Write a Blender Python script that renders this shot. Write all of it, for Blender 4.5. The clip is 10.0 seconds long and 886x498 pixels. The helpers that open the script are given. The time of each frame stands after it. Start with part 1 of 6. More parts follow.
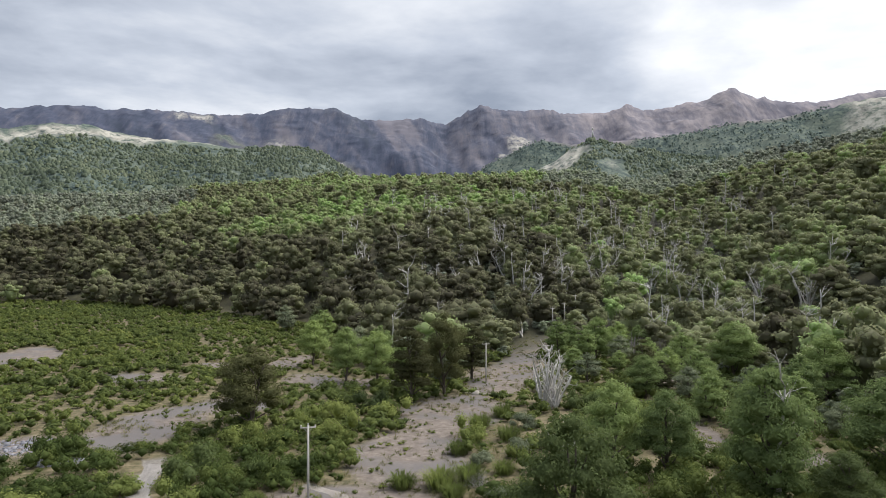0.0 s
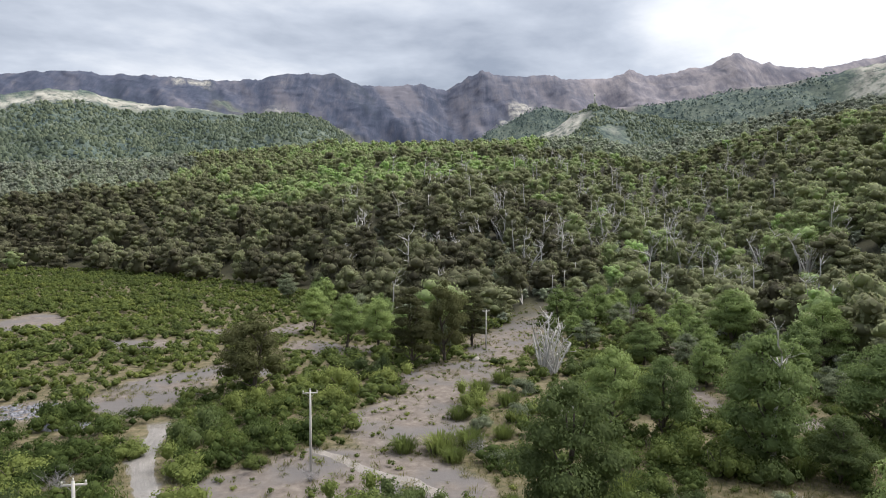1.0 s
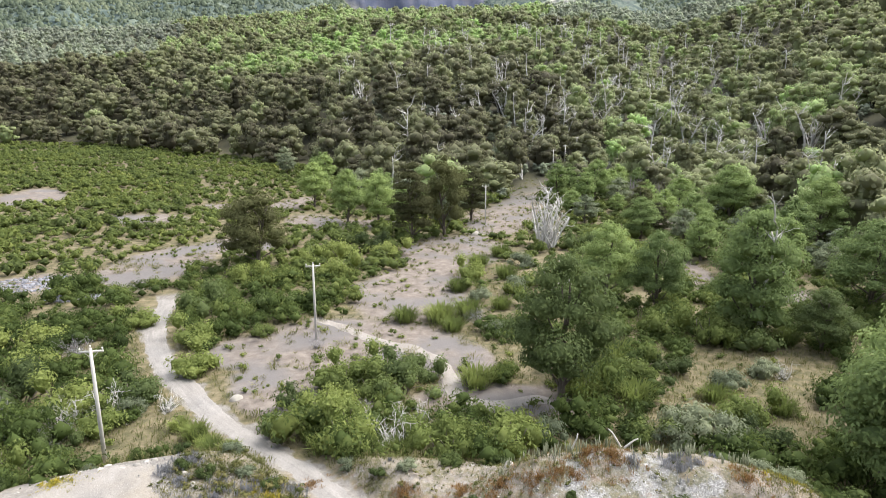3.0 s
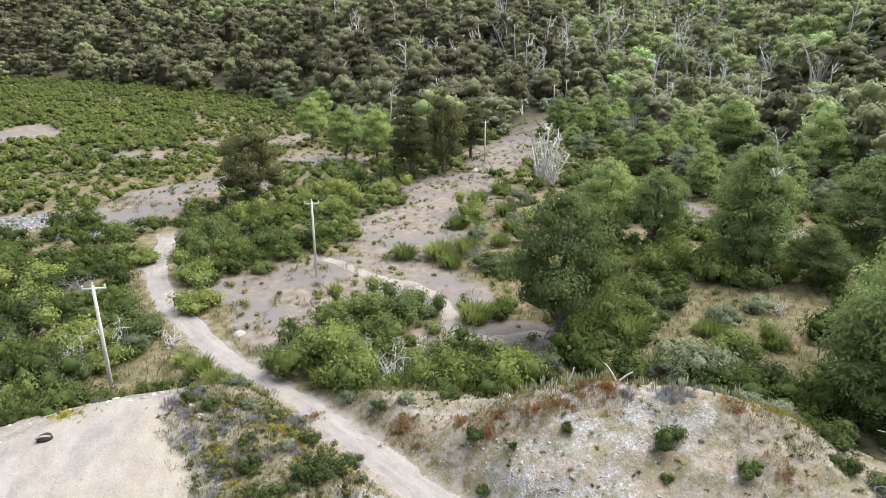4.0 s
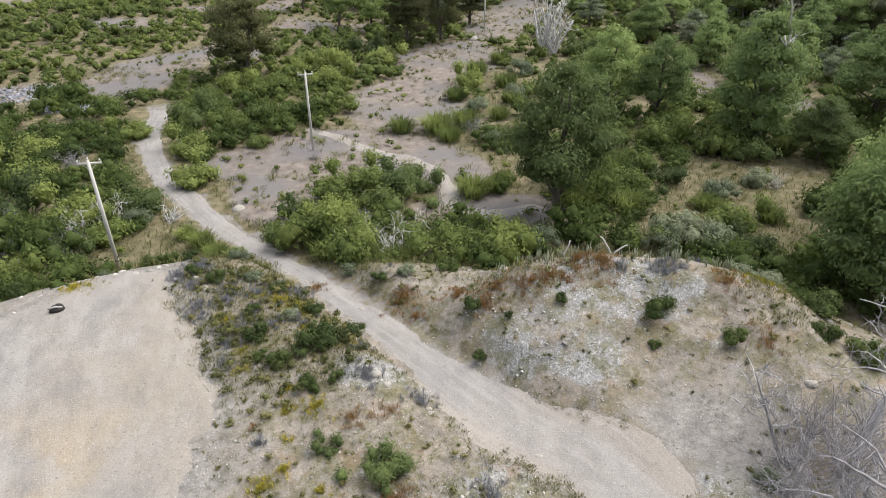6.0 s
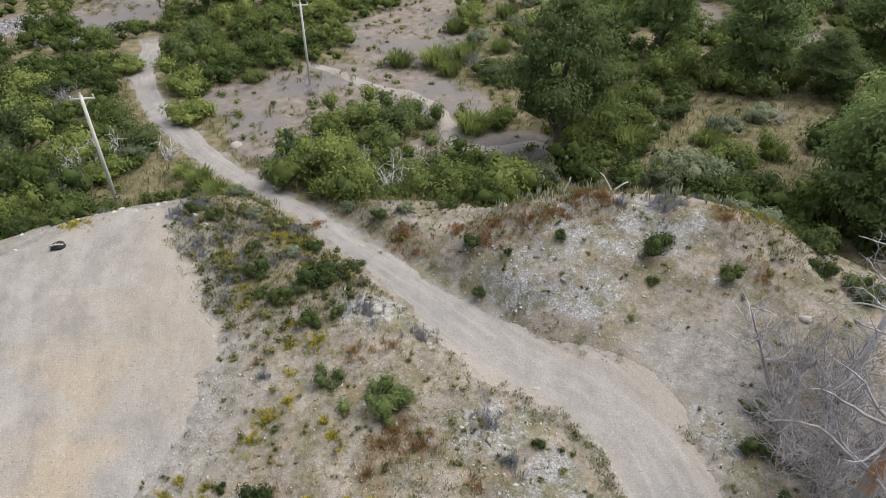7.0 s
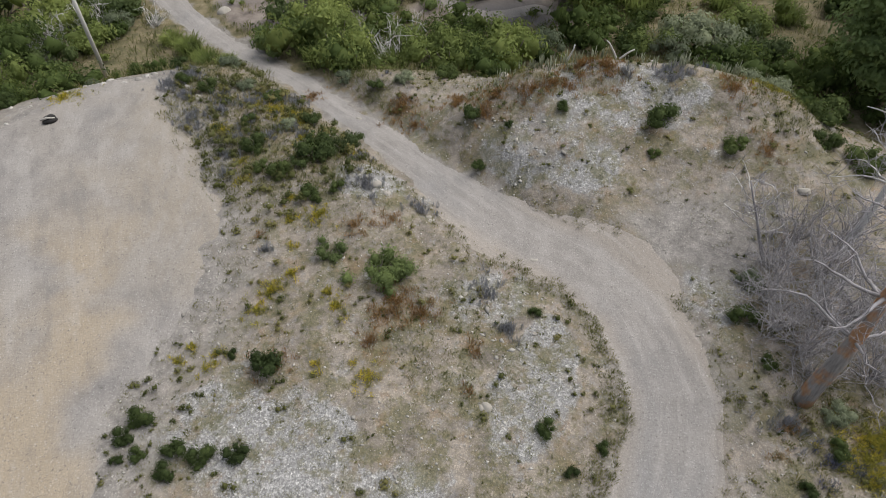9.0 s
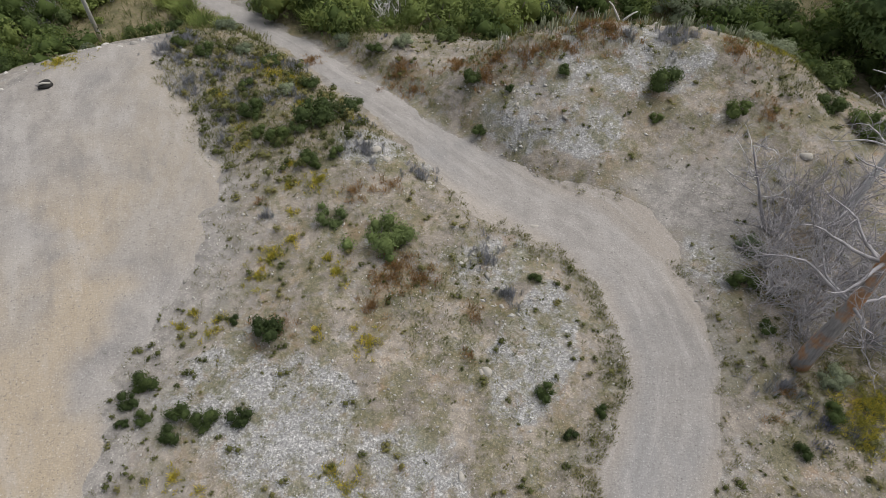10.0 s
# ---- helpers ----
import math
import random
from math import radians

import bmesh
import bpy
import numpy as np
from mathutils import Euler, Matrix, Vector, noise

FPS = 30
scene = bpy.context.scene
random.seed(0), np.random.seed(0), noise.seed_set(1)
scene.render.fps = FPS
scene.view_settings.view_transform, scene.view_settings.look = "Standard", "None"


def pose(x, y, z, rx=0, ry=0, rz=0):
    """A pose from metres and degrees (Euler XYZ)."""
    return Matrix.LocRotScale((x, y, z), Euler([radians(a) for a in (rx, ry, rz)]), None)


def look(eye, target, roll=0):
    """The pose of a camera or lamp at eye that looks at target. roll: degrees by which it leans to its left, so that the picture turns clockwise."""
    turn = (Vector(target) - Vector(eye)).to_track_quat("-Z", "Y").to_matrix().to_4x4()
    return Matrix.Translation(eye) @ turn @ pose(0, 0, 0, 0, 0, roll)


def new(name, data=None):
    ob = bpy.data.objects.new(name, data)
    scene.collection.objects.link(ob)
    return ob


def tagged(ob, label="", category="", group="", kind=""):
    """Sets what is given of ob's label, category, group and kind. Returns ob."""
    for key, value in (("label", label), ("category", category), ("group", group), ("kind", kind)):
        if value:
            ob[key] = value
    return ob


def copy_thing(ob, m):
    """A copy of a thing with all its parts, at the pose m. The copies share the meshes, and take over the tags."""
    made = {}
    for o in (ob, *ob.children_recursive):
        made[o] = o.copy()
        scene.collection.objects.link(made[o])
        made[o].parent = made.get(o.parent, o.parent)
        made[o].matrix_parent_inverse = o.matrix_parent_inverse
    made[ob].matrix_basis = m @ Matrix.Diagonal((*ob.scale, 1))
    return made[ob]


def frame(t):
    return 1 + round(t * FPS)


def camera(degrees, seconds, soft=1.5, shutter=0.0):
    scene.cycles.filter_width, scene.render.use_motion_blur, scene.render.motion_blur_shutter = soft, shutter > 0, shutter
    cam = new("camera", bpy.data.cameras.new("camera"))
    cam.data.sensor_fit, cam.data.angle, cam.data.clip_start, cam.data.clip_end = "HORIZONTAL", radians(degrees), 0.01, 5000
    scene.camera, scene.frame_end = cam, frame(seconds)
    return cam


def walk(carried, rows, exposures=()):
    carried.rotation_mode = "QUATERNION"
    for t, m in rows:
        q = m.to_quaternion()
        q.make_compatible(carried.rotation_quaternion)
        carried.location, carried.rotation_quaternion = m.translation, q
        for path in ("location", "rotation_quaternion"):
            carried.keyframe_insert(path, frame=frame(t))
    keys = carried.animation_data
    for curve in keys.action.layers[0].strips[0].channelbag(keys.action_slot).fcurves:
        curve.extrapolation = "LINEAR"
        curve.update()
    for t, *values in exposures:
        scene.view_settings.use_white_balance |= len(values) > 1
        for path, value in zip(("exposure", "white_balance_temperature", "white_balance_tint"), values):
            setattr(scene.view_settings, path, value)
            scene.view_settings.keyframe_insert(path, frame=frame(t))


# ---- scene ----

# ---- camera: hovers in one place and tilts down, swaying by a fraction of a degree ----
EYE = 24.0
cam = camera(68.6, 10.0, soft=0.8, shutter=0.3)
# seconds, tilt, turn to the right, lean
ROWS = [
    (0.0, 0.45, 0.0, -0.05), (0.3, 0.35, -0.01, -0.04), (0.5, -0.06, -0.02, -0.04), (0.7, -0.9, -0.03, -0.03), (1.0, -2.42, -0.04, -0.03), (1.5, -5.12, -0.03, -0.04), (2.0, -7.88, -0.04, -0.03),
    (2.5, -10.65, -0.04, 0.0), (4.0, -18.93, 0.07, -0.05), (4.5, -21.71, 0.11, -0.05), (5.0, -24.48, 0.15, -0.06), (5.5, -27.24, 0.2, -0.08), (7.0, -35.53, 0.25, -0.14), (7.5, -38.32, 0.25, -0.17),
    (8.0, -41.11, 0.25, -0.21), (8.5, -43.88, 0.25, -0.26), (9.0, -46.65, 0.24, -0.33), (9.4, -48.8, 0.2, -0.41), (9.5, -49.24, 0.19, -0.43), (9.6, -49.54, 0.18, -0.46), (9.75, -49.62, 0.17, -0.49), (10.0, -49.64, 0.17, -0.5),
]
walk(cam, [(t, pose(0, 0.4, EYE, 90 + tilt, 0, -turn) @ Matrix.Rotation(radians(lean), 4, "Z")) for t, tilt, turn, lean in ROWS],
     exposures=[(0.0, 0.0), (1.0, 0.11), (1.5, 0.38), (2.0, 0.64), (2.5, 0.8), (3.2, 0.84), (4.0, 0.79), (5.0, 0.69), (5.5, 0.53), (7.0, 0.15), (8.0, -0.08), (9.0, -0.21), (10.0, -0.22)])

# ---- light: thin overcast, brighter to the right where the sun stands behind cloud ----
SUN_AZ, SUN_EL = 62.0, 58.0
world = bpy.data.worlds.new("sky")
scene.world = world
world.use_nodes = True


def node(tree, kind, **values):
    n = tree.nodes.new(kind)
    for key, value in values.items():
        if key in n.inputs:
            n.inputs[key].default_value = value
        else:
            setattr(n, key, value)
    return n


def sky_nodes():
    t = world.node_tree
    t.nodes.clear()
    out, back = node(t, "ShaderNodeOutputWorld"), node(t, "ShaderNodeBackground")
    back.inputs["Strength"].default_value = 0.112
    sky = node(t, "ShaderNodeTexSky", sky_type="NISHITA", sun_disc=False, sun_elevation=radians(SUN_EL), sun_rotation=radians(SUN_AZ), altitude=1000.0)
    co = node(t, "ShaderNodeTexCoord")
    # cloud sheet: direction divided by its height, as on a ceiling overhead
    sep = node(t, "ShaderNodeSeparateXYZ")
    t.links.new(co.outputs["Generated"], sep.inputs[0])
    lift = node(t, "ShaderNodeMath", operation="MAXIMUM")
    lift.inputs[1].default_value = 0.0
    t.links.new(sep.outputs["Z"], lift.inputs[0])
    add = node(t, "ShaderNodeMath", operation="ADD")
    add.inputs[1].default_value = 0.12
    t.links.new(lift.outputs[0], add.inputs[0])
    flat = node(t, "ShaderNodeVectorMath", operation="DIVIDE")
    comb = node(t, "ShaderNodeCombineXYZ")
    for k in "XYZ":
        t.links.new(add.outputs[0], comb.inputs[k])
    t.links.new(co.outputs["Generated"], flat.inputs[0])
    t.links.new(comb.outputs[0], flat.inputs[1])
    n1 = node(t, "ShaderNodeTexNoise", Scale=0.9, Detail=6.0, Roughness=0.52, Distortion=0.35)
    n2 = node(t, "ShaderNodeTexNoise", Scale=2.6, Detail=5.0, Roughness=0.55, Distortion=0.2)
    for n in (n1, n2):
        t.links.new(flat.outputs[0], n.inputs["Vector"])
    mixn = node(t, "ShaderNodeMix", data_type="FLOAT")
    mixn.inputs[0].default_value = 0.3
    t.links.new(n1.outputs[0], mixn.inputs[2])
    t.links.new(n2.outputs[0], mixn.inputs[3])
    # the cloud is thinner towards the sun's side
    dot = node(t, "ShaderNodeVectorMath", operation="DOT_PRODUCT")
    dot.inputs[1].default_value = (0.80, 0.55, 0.24)
    t.links.new(co.outputs["Generated"], dot.inputs[0])
    glow = node(t, "ShaderNodeMapRange", interpolation_type="SMOOTHSTEP")
    for k, v in zip(("From Min", "From Max", "To Min", "To Max"), (0.70, 1.0, -0.01, 0.28)):
        glow.inputs[k].default_value = v
    t.links.new(dot.outputs["Value"], glow.inputs["Value"])
    tot = node(t, "ShaderNodeMath", operation="ADD")
    t.links.new(mixn.outputs[0], tot.inputs[0])
    t.links.new(glow.outputs[0], tot.inputs[1])
    ramp = node(t, "ShaderNodeValToRGB")
    el = ramp.color_ramp.elements
    el[0].position, el[0].color = 0.36, (3.1, 3.5, 4.3, 1)
    el[1].position, el[1].color = 0.77, (10.5, 10.6, 10.8, 1)
    mid = el.new(0.52)
    mid.color = (5.6, 6.05, 6.9, 1)
    t.links.new(tot.outputs[0], ramp.inputs[0])
    mix = node(t, "ShaderNodeMix", data_type="RGBA")
    mix.inputs[0].default_value = 0.9
    t.links.new(sky.outputs[0], mix.inputs[6])
    t.links.new(ramp.outputs[0], mix.inputs[7])
    t.links.new(mix.outputs[2], back.inputs[0])
    t.links.new(back.outputs[0], out.inputs[0])


sky_nodes()
sun = new("sun", bpy.data.lights.new("sun", "SUN"))
sun.data.energy, sun.data.angle, sun.data.color = 4.4, radians(55), (1.0, 0.96, 0.9)
sun.matrix_world = look((0, 0, 0), (-math.sin(radians(SUN_AZ)) * math.cos(radians(SUN_EL)), -math.cos(radians(SUN_AZ)) * math.cos(radians(SUN_EL)), -math.sin(radians(SUN_EL))))

# ---- landforms: height of the ground at (x, y), the camera hovers above the origin at z = 24 ----
def hash2(ix, iy, seed):
    h = (ix * 374761393 + iy * 668265263 + seed * 2147483647) & 0xFFFFFFFF
    h = ((h ^ (h >> 13)) * 1274126177) & 0xFFFFFFFF
    return ((h ^ (h >> 16)) & 0xFFFF) / 65535.0


def vnoise(x, y, size, seed=0, octaves=3, gain=0.5):
    """Smooth value noise in -1..1, feature size in metres."""
    x, y = np.asarray(x, float) / size, np.asarray(y, float) / size
    total, amp, norm = 0.0, 1.0, 0.0
    for o in range(octaves):
        ix, iy = np.floor(x).astype(np.int64), np.floor(y).astype(np.int64)
        fx, fy = x - ix, y - iy
        fx, fy = fx * fx * (3 - 2 * fx), fy * fy * (3 - 2 * fy)
        a, b = hash2(ix, iy, seed + o), hash2(ix + 1, iy, seed + o)
        c, d = hash2(ix, iy + 1, seed + o), hash2(ix + 1, iy + 1, seed + o)
        total = total + amp * ((a * (1 - fx) + b * fx) * (1 - fy) + (c * (1 - fx) + d * fx) * fy)
        norm, amp, x, y = norm + amp, amp * gain, x * 2.03 + 17.3, y * 2.03 - 9.1
    return 2 * total / norm - 1


def smooth(e0, e1, v):
    t = np.clip((v - e0) / (e1 - e0), 0, 1)
    return t * t * (3 - 2 * t)


# centre line of the dirt track, from below the camera down to the valley
TRACK = [(4.0, -12.0), (5.2, -4.0), (6.0, 3.0), (6.9, 8.1), (8.0, 10.4), (8.7, 13.0), (8.6, 15.1), (8.0, 17.4), (6.2, 20.0), (3.3, 22.2), (1.1, 24.7), (-0.9, 27.0), (-2.7, 29.1), (-4.5, 31.3),
         (-6.6, 34.0), (-8.9, 37.2), (-12.0, 40.8), (-15.8, 45.0), (-19.8, 49.4), (-23.7, 54.2), (-26.9, 58.6), (-29.1, 62.4), (-31.4, 66.9), (-33.2, 71.7), (-34.5, 77.3), (-36.0, 82.0)]


def polyline_distance(x, y, line):
    best = np.full(np.shape(x), 1e9)
    for (x0, y0), (x1, y1) in zip(line[:-1], line[1:]):
        dx, dy = x1 - x0, y1 - y0
        t = np.clip(((x - x0) * dx + (y - y0) * dy) / (dx * dx + dy * dy), 0, 1)
        best = np.minimum(best, np.hypot(x - x0 - t * dx, y - y0 - t * dy))
    return best


def ridge_profile(az, table):
    return np.interp(az, [a for a, _ in table], [h for _, h in table])


# crest heights along each range: bearing in degrees from straight ahead, metres
LEFT_HILL = [(-90, 280), (-45, 290), (-34, 290), (-31, 310), (-29, 314), (-27, 300), (-24, 292), (-20, 288), (-17, 274), (-15, 282), (-12.5, 285), (-10.5, 272), (-8, 225), (-6, 165), (-4, 120), (0, 60), (8, 0)]
MAST_HILL = [(0, 0), (3, 110), (4, 150), (6, 203), (8, 235), (9, 250), (10, 268), (11.5, 295), (12.9, 314), (15, 298), (19, 266), (24, 245), (30, 200), (90, 180)]
GREEN_RANGE = [(0, 40), (2, 300), (4, 368), (6.5, 425), (8.7, 458), (11, 440), (13, 445), (15, 452), (18, 448), (21, 462), (23, 482), (25, 492), (28, 503), (31, 518), (34, 534), (40, 540), (90, 480)]
MAIN_RANGE = [(-90, 700), (-45, 780), (-34, 725), (-29.5, 775), (-27, 770), (-23, 785), (-20, 785), (-17, 795), (-11.5, 860), (-9, 850), (-7, 805), (-4.7, 790),
              (-2, 815), (0.3, 772), (1.8, 838), (3.3, 890), (6, 850), (10.6, 835), (14, 815), (15.8, 855), (17.2, 825), (21.5, 845),
              (24.1, 900), (25.8, 830), (30, 790), (34, 800), (45, 850), (90, 700)]


def crest(d, az, table, foot, top, rough, seed, x, y):
    """A range: rises from its foot to a crest at distance top, and falls behind."""
    h = ridge_profile(az, table)
    up = np.clip((d - foot) / (top - foot), 0, 1)
    down = np.clip((d - top) / (0.6 * (top - foot)), 0, 1)
    spur = 0.45 * np.abs(vnoise(np.radians(az) * top + 0.5 * d, 0.35 * d, rough, seed, 5, 0.55)) + 0.55 * np.abs(vnoise(x, y, rough * 0.95, seed + 20, 6, 0.55))
    form = (0.35 * up + 0.65 * up ** 1.6) * (1 - 0.5 * down)
    rugged = 0.034 * vnoise(x, y, rough * 0.13, seed + 50, 5, 0.65) * smooth(0.3, 1.0, up)
    return h * (form - 0.7 * (spur - 0.2) * 4 * up * (1 - up) * (1 - 0.35 * up) + rugged)


FAR = [(LEFT_HILL, 800, 1700, 420, 31), (MAST_HILL, 1050, 1750, 380, 33), (GREEN_RANGE, 1700, 2600, 420, 35), (MAIN_RANGE, 2300, 3900, 620, 37)]


def distance(x, y, d, az):
    """Height of the far ranges, and which of them stands highest at a place."""
    heights = np.stack([crest(d, az, table, foot, top, rough, seed, x, y) for table, foot, top, rough, seed in FAR])
    return heights.max(0), heights.argmax(0)


def terrain(x, y):
    x, y = np.asarray(x, float), np.asarray(y, float)
    d, az = np.hypot(x, y), np.degrees(np.arctan2(x, y))
    # valley floor
    z = np.interp(d, [0, 40, 65, 140, 240, 400], [0, 0, -1.1, -2.6, -2.6, -1.4]) + 0.35 * vnoise(x, y, 14, 3) + 0.6 * vnoise(x, y, 60, 5) * smooth(40, 120, d)
    # levelled shelf on which the camera's side of the valley stands
    edge = np.interp(x, [-60, -32, -27, -20, -12, -3, 5, 15, 22, 30, 60], [10, 25, 31, 35.5, 37, 35.5, 34, 33, 29, 22, 0])
    shelf = 1 - smooth(-0.5, 5.5, y - edge + 0.7 * vnoise(x, y, 5, 8))
    z = z + 2.5 * shelf * (1 - 0.3 * vnoise(x, y, 14, 3))
    # rubble mound beside the track, and the low bank between track and pad
    mx, my = x - 11.0, y - (31.0 - 0.02 * (x - 9) ** 2)
    z = z + 3.4 * np.exp(-(mx / 9.5) ** 4) * np.where(my > 0, np.exp(-(my / 3.2) ** 2), np.exp(-(my / 6.0) ** 2)) * (1 + 0.25 * vnoise(x, y, 3.5, 11))
    z = z + 0.9 * np.exp(-((x + 3.5) / 4.0) ** 2 - ((y - 24) / 9.0) ** 2) * (1 + 0.4 * vnoise(x, y, 3, 12))
    td = polyline_distance(x, y, TRACK)
    # the track is cut into the bank and ramps down to the valley floor
    cut = np.exp(-(np.maximum(td - 1.0, 0) / 1.5) ** 2) * smooth(10, 18, y) * (1 - smooth(48, 54, y))
    z = z * (1 - cut) + np.interp(y, [14, 22, 26, 30, 34, 38, 42, 47, 54], [2.2, 2.2, 2.2, 1.9, 1.4, 0.6, -0.3, -1.0, -1.3]) * cut
    # wooded rise across the valley: starts nearer in the middle than on the left
    start = np.interp(az, [-90, -34, -26, -20, -14, -8, 0, 10, 18, 24, 34, 90], [415, 390, 345, 297, 252, 205, 175, 175, 190, 190, 170, 150])
    z = z + 0.203 * np.clip(d - start, 0, 500) * smooth(0, 90, d - start) + 5.0 * vnoise(x, y, 120, 21) * smooth(0, 150, d - start)
    # shallow side valley and the steeper slope to its right
    e = (x - 75) * 0.970 - (y - 140) * 0.243
    z = z - 9 * np.exp(-(e / 40) ** 2) * smooth(150, 400, d)
    z = z + 0.138 * np.clip(e - 8, 0, 420) * smooth(60, 300, d) * (1 - 0.25 * smooth(900, 1400, d))
    lift = distance(x, y, d, az)[0] + 0.0079 * d
    near_level = z * (1 - smooth(700, 1100, d) * 0.45)
    return np.where(d > 700, np.maximum(near_level, lift * smooth(700, 900, d)), near_level)


# ---- materials ----
def material(name, roughness=0.9):
    m = bpy.data.materials.new(name)
    m.use_nodes = True
    t = m.node_tree
    shader = t.nodes["Principled BSDF"]
    shader.inputs["Roughness"].default_value = roughness
    shader.inputs["Specular IOR Level"].default_value = 0.25
    return m, t, shader


def noise_of(t, scale, detail=4.0, rough=0.55, vector=None):
    n = node(t, "ShaderNodeTexNoise", Scale=scale, Detail=detail, Roughness=rough)
    if vector is not None:
        t.links.new(vector, n.inputs["Vector"])
    return n.outputs[0]


def ramp_of(t, fac, *stops):
    r = node(t, "ShaderNodeValToRGB")
    el = r.color_ramp.elements
    while len(el) < len(stops):
        el.new(0.5)
    for e, (p, c) in zip(el, stops):
        e.position, e.color = p, (*c, 1)
    t.links.new(fac, r.inputs[0])
    return r.outputs[0]


def blend(t, fac, a, b, kind="MIX"):
    m = node(t, "ShaderNodeMix", data_type="RGBA", blend_type=kind)
    for value, socket in ((fac, m.inputs[0]), (a, m.inputs[6]), (b, m.inputs[7])):
        if isinstance(value, (int, float)):
            socket.default_value = value
        elif isinstance(value, tuple):
            socket.default_value = (*value, 1)
        else:
            t.links.new(value, socket)
    return m.outputs[2]


def calc(t, op, a, b=0.0, clamp=False):
    m = node(t, "ShaderNodeMath", operation=op, use_clamp=clamp)
    for value, socket in ((a, m.inputs[0]), (b, m.inputs[1])):
        if isinstance(value, (int, float)):
            socket.default_value = value
        else:
            t.links.new(value, socket)
    return m.outputs[0]


def spread(t, value, lo, hi):
    r = node(t, "ShaderNodeMapRange", interpolation_type="SMOOTHSTEP")
    r.inputs["From Min"].default_value, r.inputs["From Max"].default_value = lo, hi
    t.links.new(value, r.inputs["Value"])
    return r.outputs[0]


def attribute(t, name):
    return node(t, "ShaderNodeAttribute", attribute_name=name).outputs["Fac"]


def place(t):
    return node(t, "ShaderNodeNewGeometry").outputs["Position"]


def bump(t, shader, height, strength, distance):
    b = node(t, "ShaderNodeBump", Strength=strength, Distance=distance)
    t.links.new(height, b.inputs["Height"])
    t.links.new(b.outputs[0], shader.inputs["Normal"])


def ground_material():
    m, t, s = material("soil_and_undergrowth", 0.95)
    p = place(t)
    fine, mid, broad, wide = noise_of(t, 8.0, 6, 0.68, p), noise_of(t, 0.9, 7, 0.68, p), noise_of(t, 0.12, 4, 0.5, p), noise_of(t, 0.012, 5, 0.6, p)
    grass = ramp_of(t, mid, (0.3, (0.06, 0.064, 0.03)), (0.5, (0.14, 0.12, 0.068)), (0.7, (0.25, 0.205, 0.135)))
    soil = ramp_of(t, mid, (0.3, (0.12, 0.10, 0.088)), (0.5, (0.185, 0.155, 0.135)), (0.72, (0.27, 0.235, 0.20)))
    soil = blend(t, spread(t, broad, 0.42, 0.62), soil, (0.155, 0.142, 0.138))
    soil = blend(t, calc(t, "MULTIPLY", spread(t, fine, 0.58, 0.72), 0.5), soil, (0.28, 0.26, 0.235))
    # rubble of the mound: grey gravel, ochre earth, dry grass in patches
    def pebbled(scale, base, amount):
        """Stones side by side, each with a tone of its own and a dark joint."""
        v = node(t, "ShaderNodeTexVoronoi", Scale=scale)
        t.links.new(p, v.inputs["Vector"])
        split = node(t, "ShaderNodeSeparateColor")
        t.links.new(v.outputs["Color"], split.inputs[0])
        tone = ramp_of(t, split.outputs[0], (0.0, (0.5, 0.49, 0.48)), (0.45, (0.85, 0.85, 0.85)), (0.8, (1.15, 1.14, 1.12)), (1.0, (2.0, 1.98, 1.93)))
        return blend(t, amount, base, tone, "MULTIPLY")

    grains = noise_of(t, 15.0, 5, 0.7, p)
    gravel = ramp_of(t, grains, (0.32, (0.15, 0.145, 0.142)), (0.5, (0.255, 0.25, 0.247)), (0.62, (0.40, 0.395, 0.388)))
    gravel = pebbled(9.0, gravel, 0.4)
    earth = ramp_of(t, mid, (0.35, (0.15, 0.132, 0.113)), (0.65, (0.305, 0.265, 0.222)))
    dry = ramp_of(t, fine, (0.35, (0.07, 0.075, 0.036)), (0.65, (0.185, 0.165, 0.095)))
    patch = noise_of(t, 0.30, 6, 0.68, p)
    rubble = blend(t, spread(t, calc(t, "SUBTRACT", patch, calc(t, "MULTIPLY", attribute(t, "gravelly"), 0.22)), 0.34, 0.44), gravel, earth)
    rubble = blend(t, calc(t, "MULTIPLY", spread(t, noise_of(t, 0.7, 8, 0.76, p), 0.48, 0.58), 0.72), rubble, dry)
    moss = ramp_of(t, mid, (0.38, (0.10, 0.098, 0.05)), (0.52, (0.165, 0.135, 0.075)), (0.62, (0.20, 0.13, 0.08)))
    rubble = blend(t, calc(t, "MULTIPLY", spread(t, noise_of(t, 0.55, 8, 0.80, p), 0.49, 0.58), 0.6), rubble, moss)
    lichen = calc(t, "MULTIPLY", spread(t, noise_of(t, 2.4, 7, 0.75, p), 0.54, 0.64), 0.5)
    rubble = blend(t, lichen, rubble, (0.25, 0.245, 0.25))
    rubble = pebbled(24.0, rubble, 0.4)
    # brown woodland floor, darkened so that gaps between crowns look shaded
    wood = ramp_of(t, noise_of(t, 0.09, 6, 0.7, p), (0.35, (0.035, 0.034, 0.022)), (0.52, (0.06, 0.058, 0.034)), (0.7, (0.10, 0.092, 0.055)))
    # far woods, with the haze of distance mixed into their colour as blue
    hazed_far_wood = ramp_of(t, noise_of(t, 0.05, 9, 0.8, p), (0.42, (0.036, 0.056, 0.056)), (0.5, (0.08, 0.112, 0.1)), (0.58, (0.16, 0.19, 0.145)))
    hazed_far_wood = blend(t, calc(t, "MULTIPLY", spread(t, noise_of(t, 0.006, 6, 0.65, p), 0.48, 0.60), 0.35), hazed_far_wood, (0.17, 0.19, 0.14))
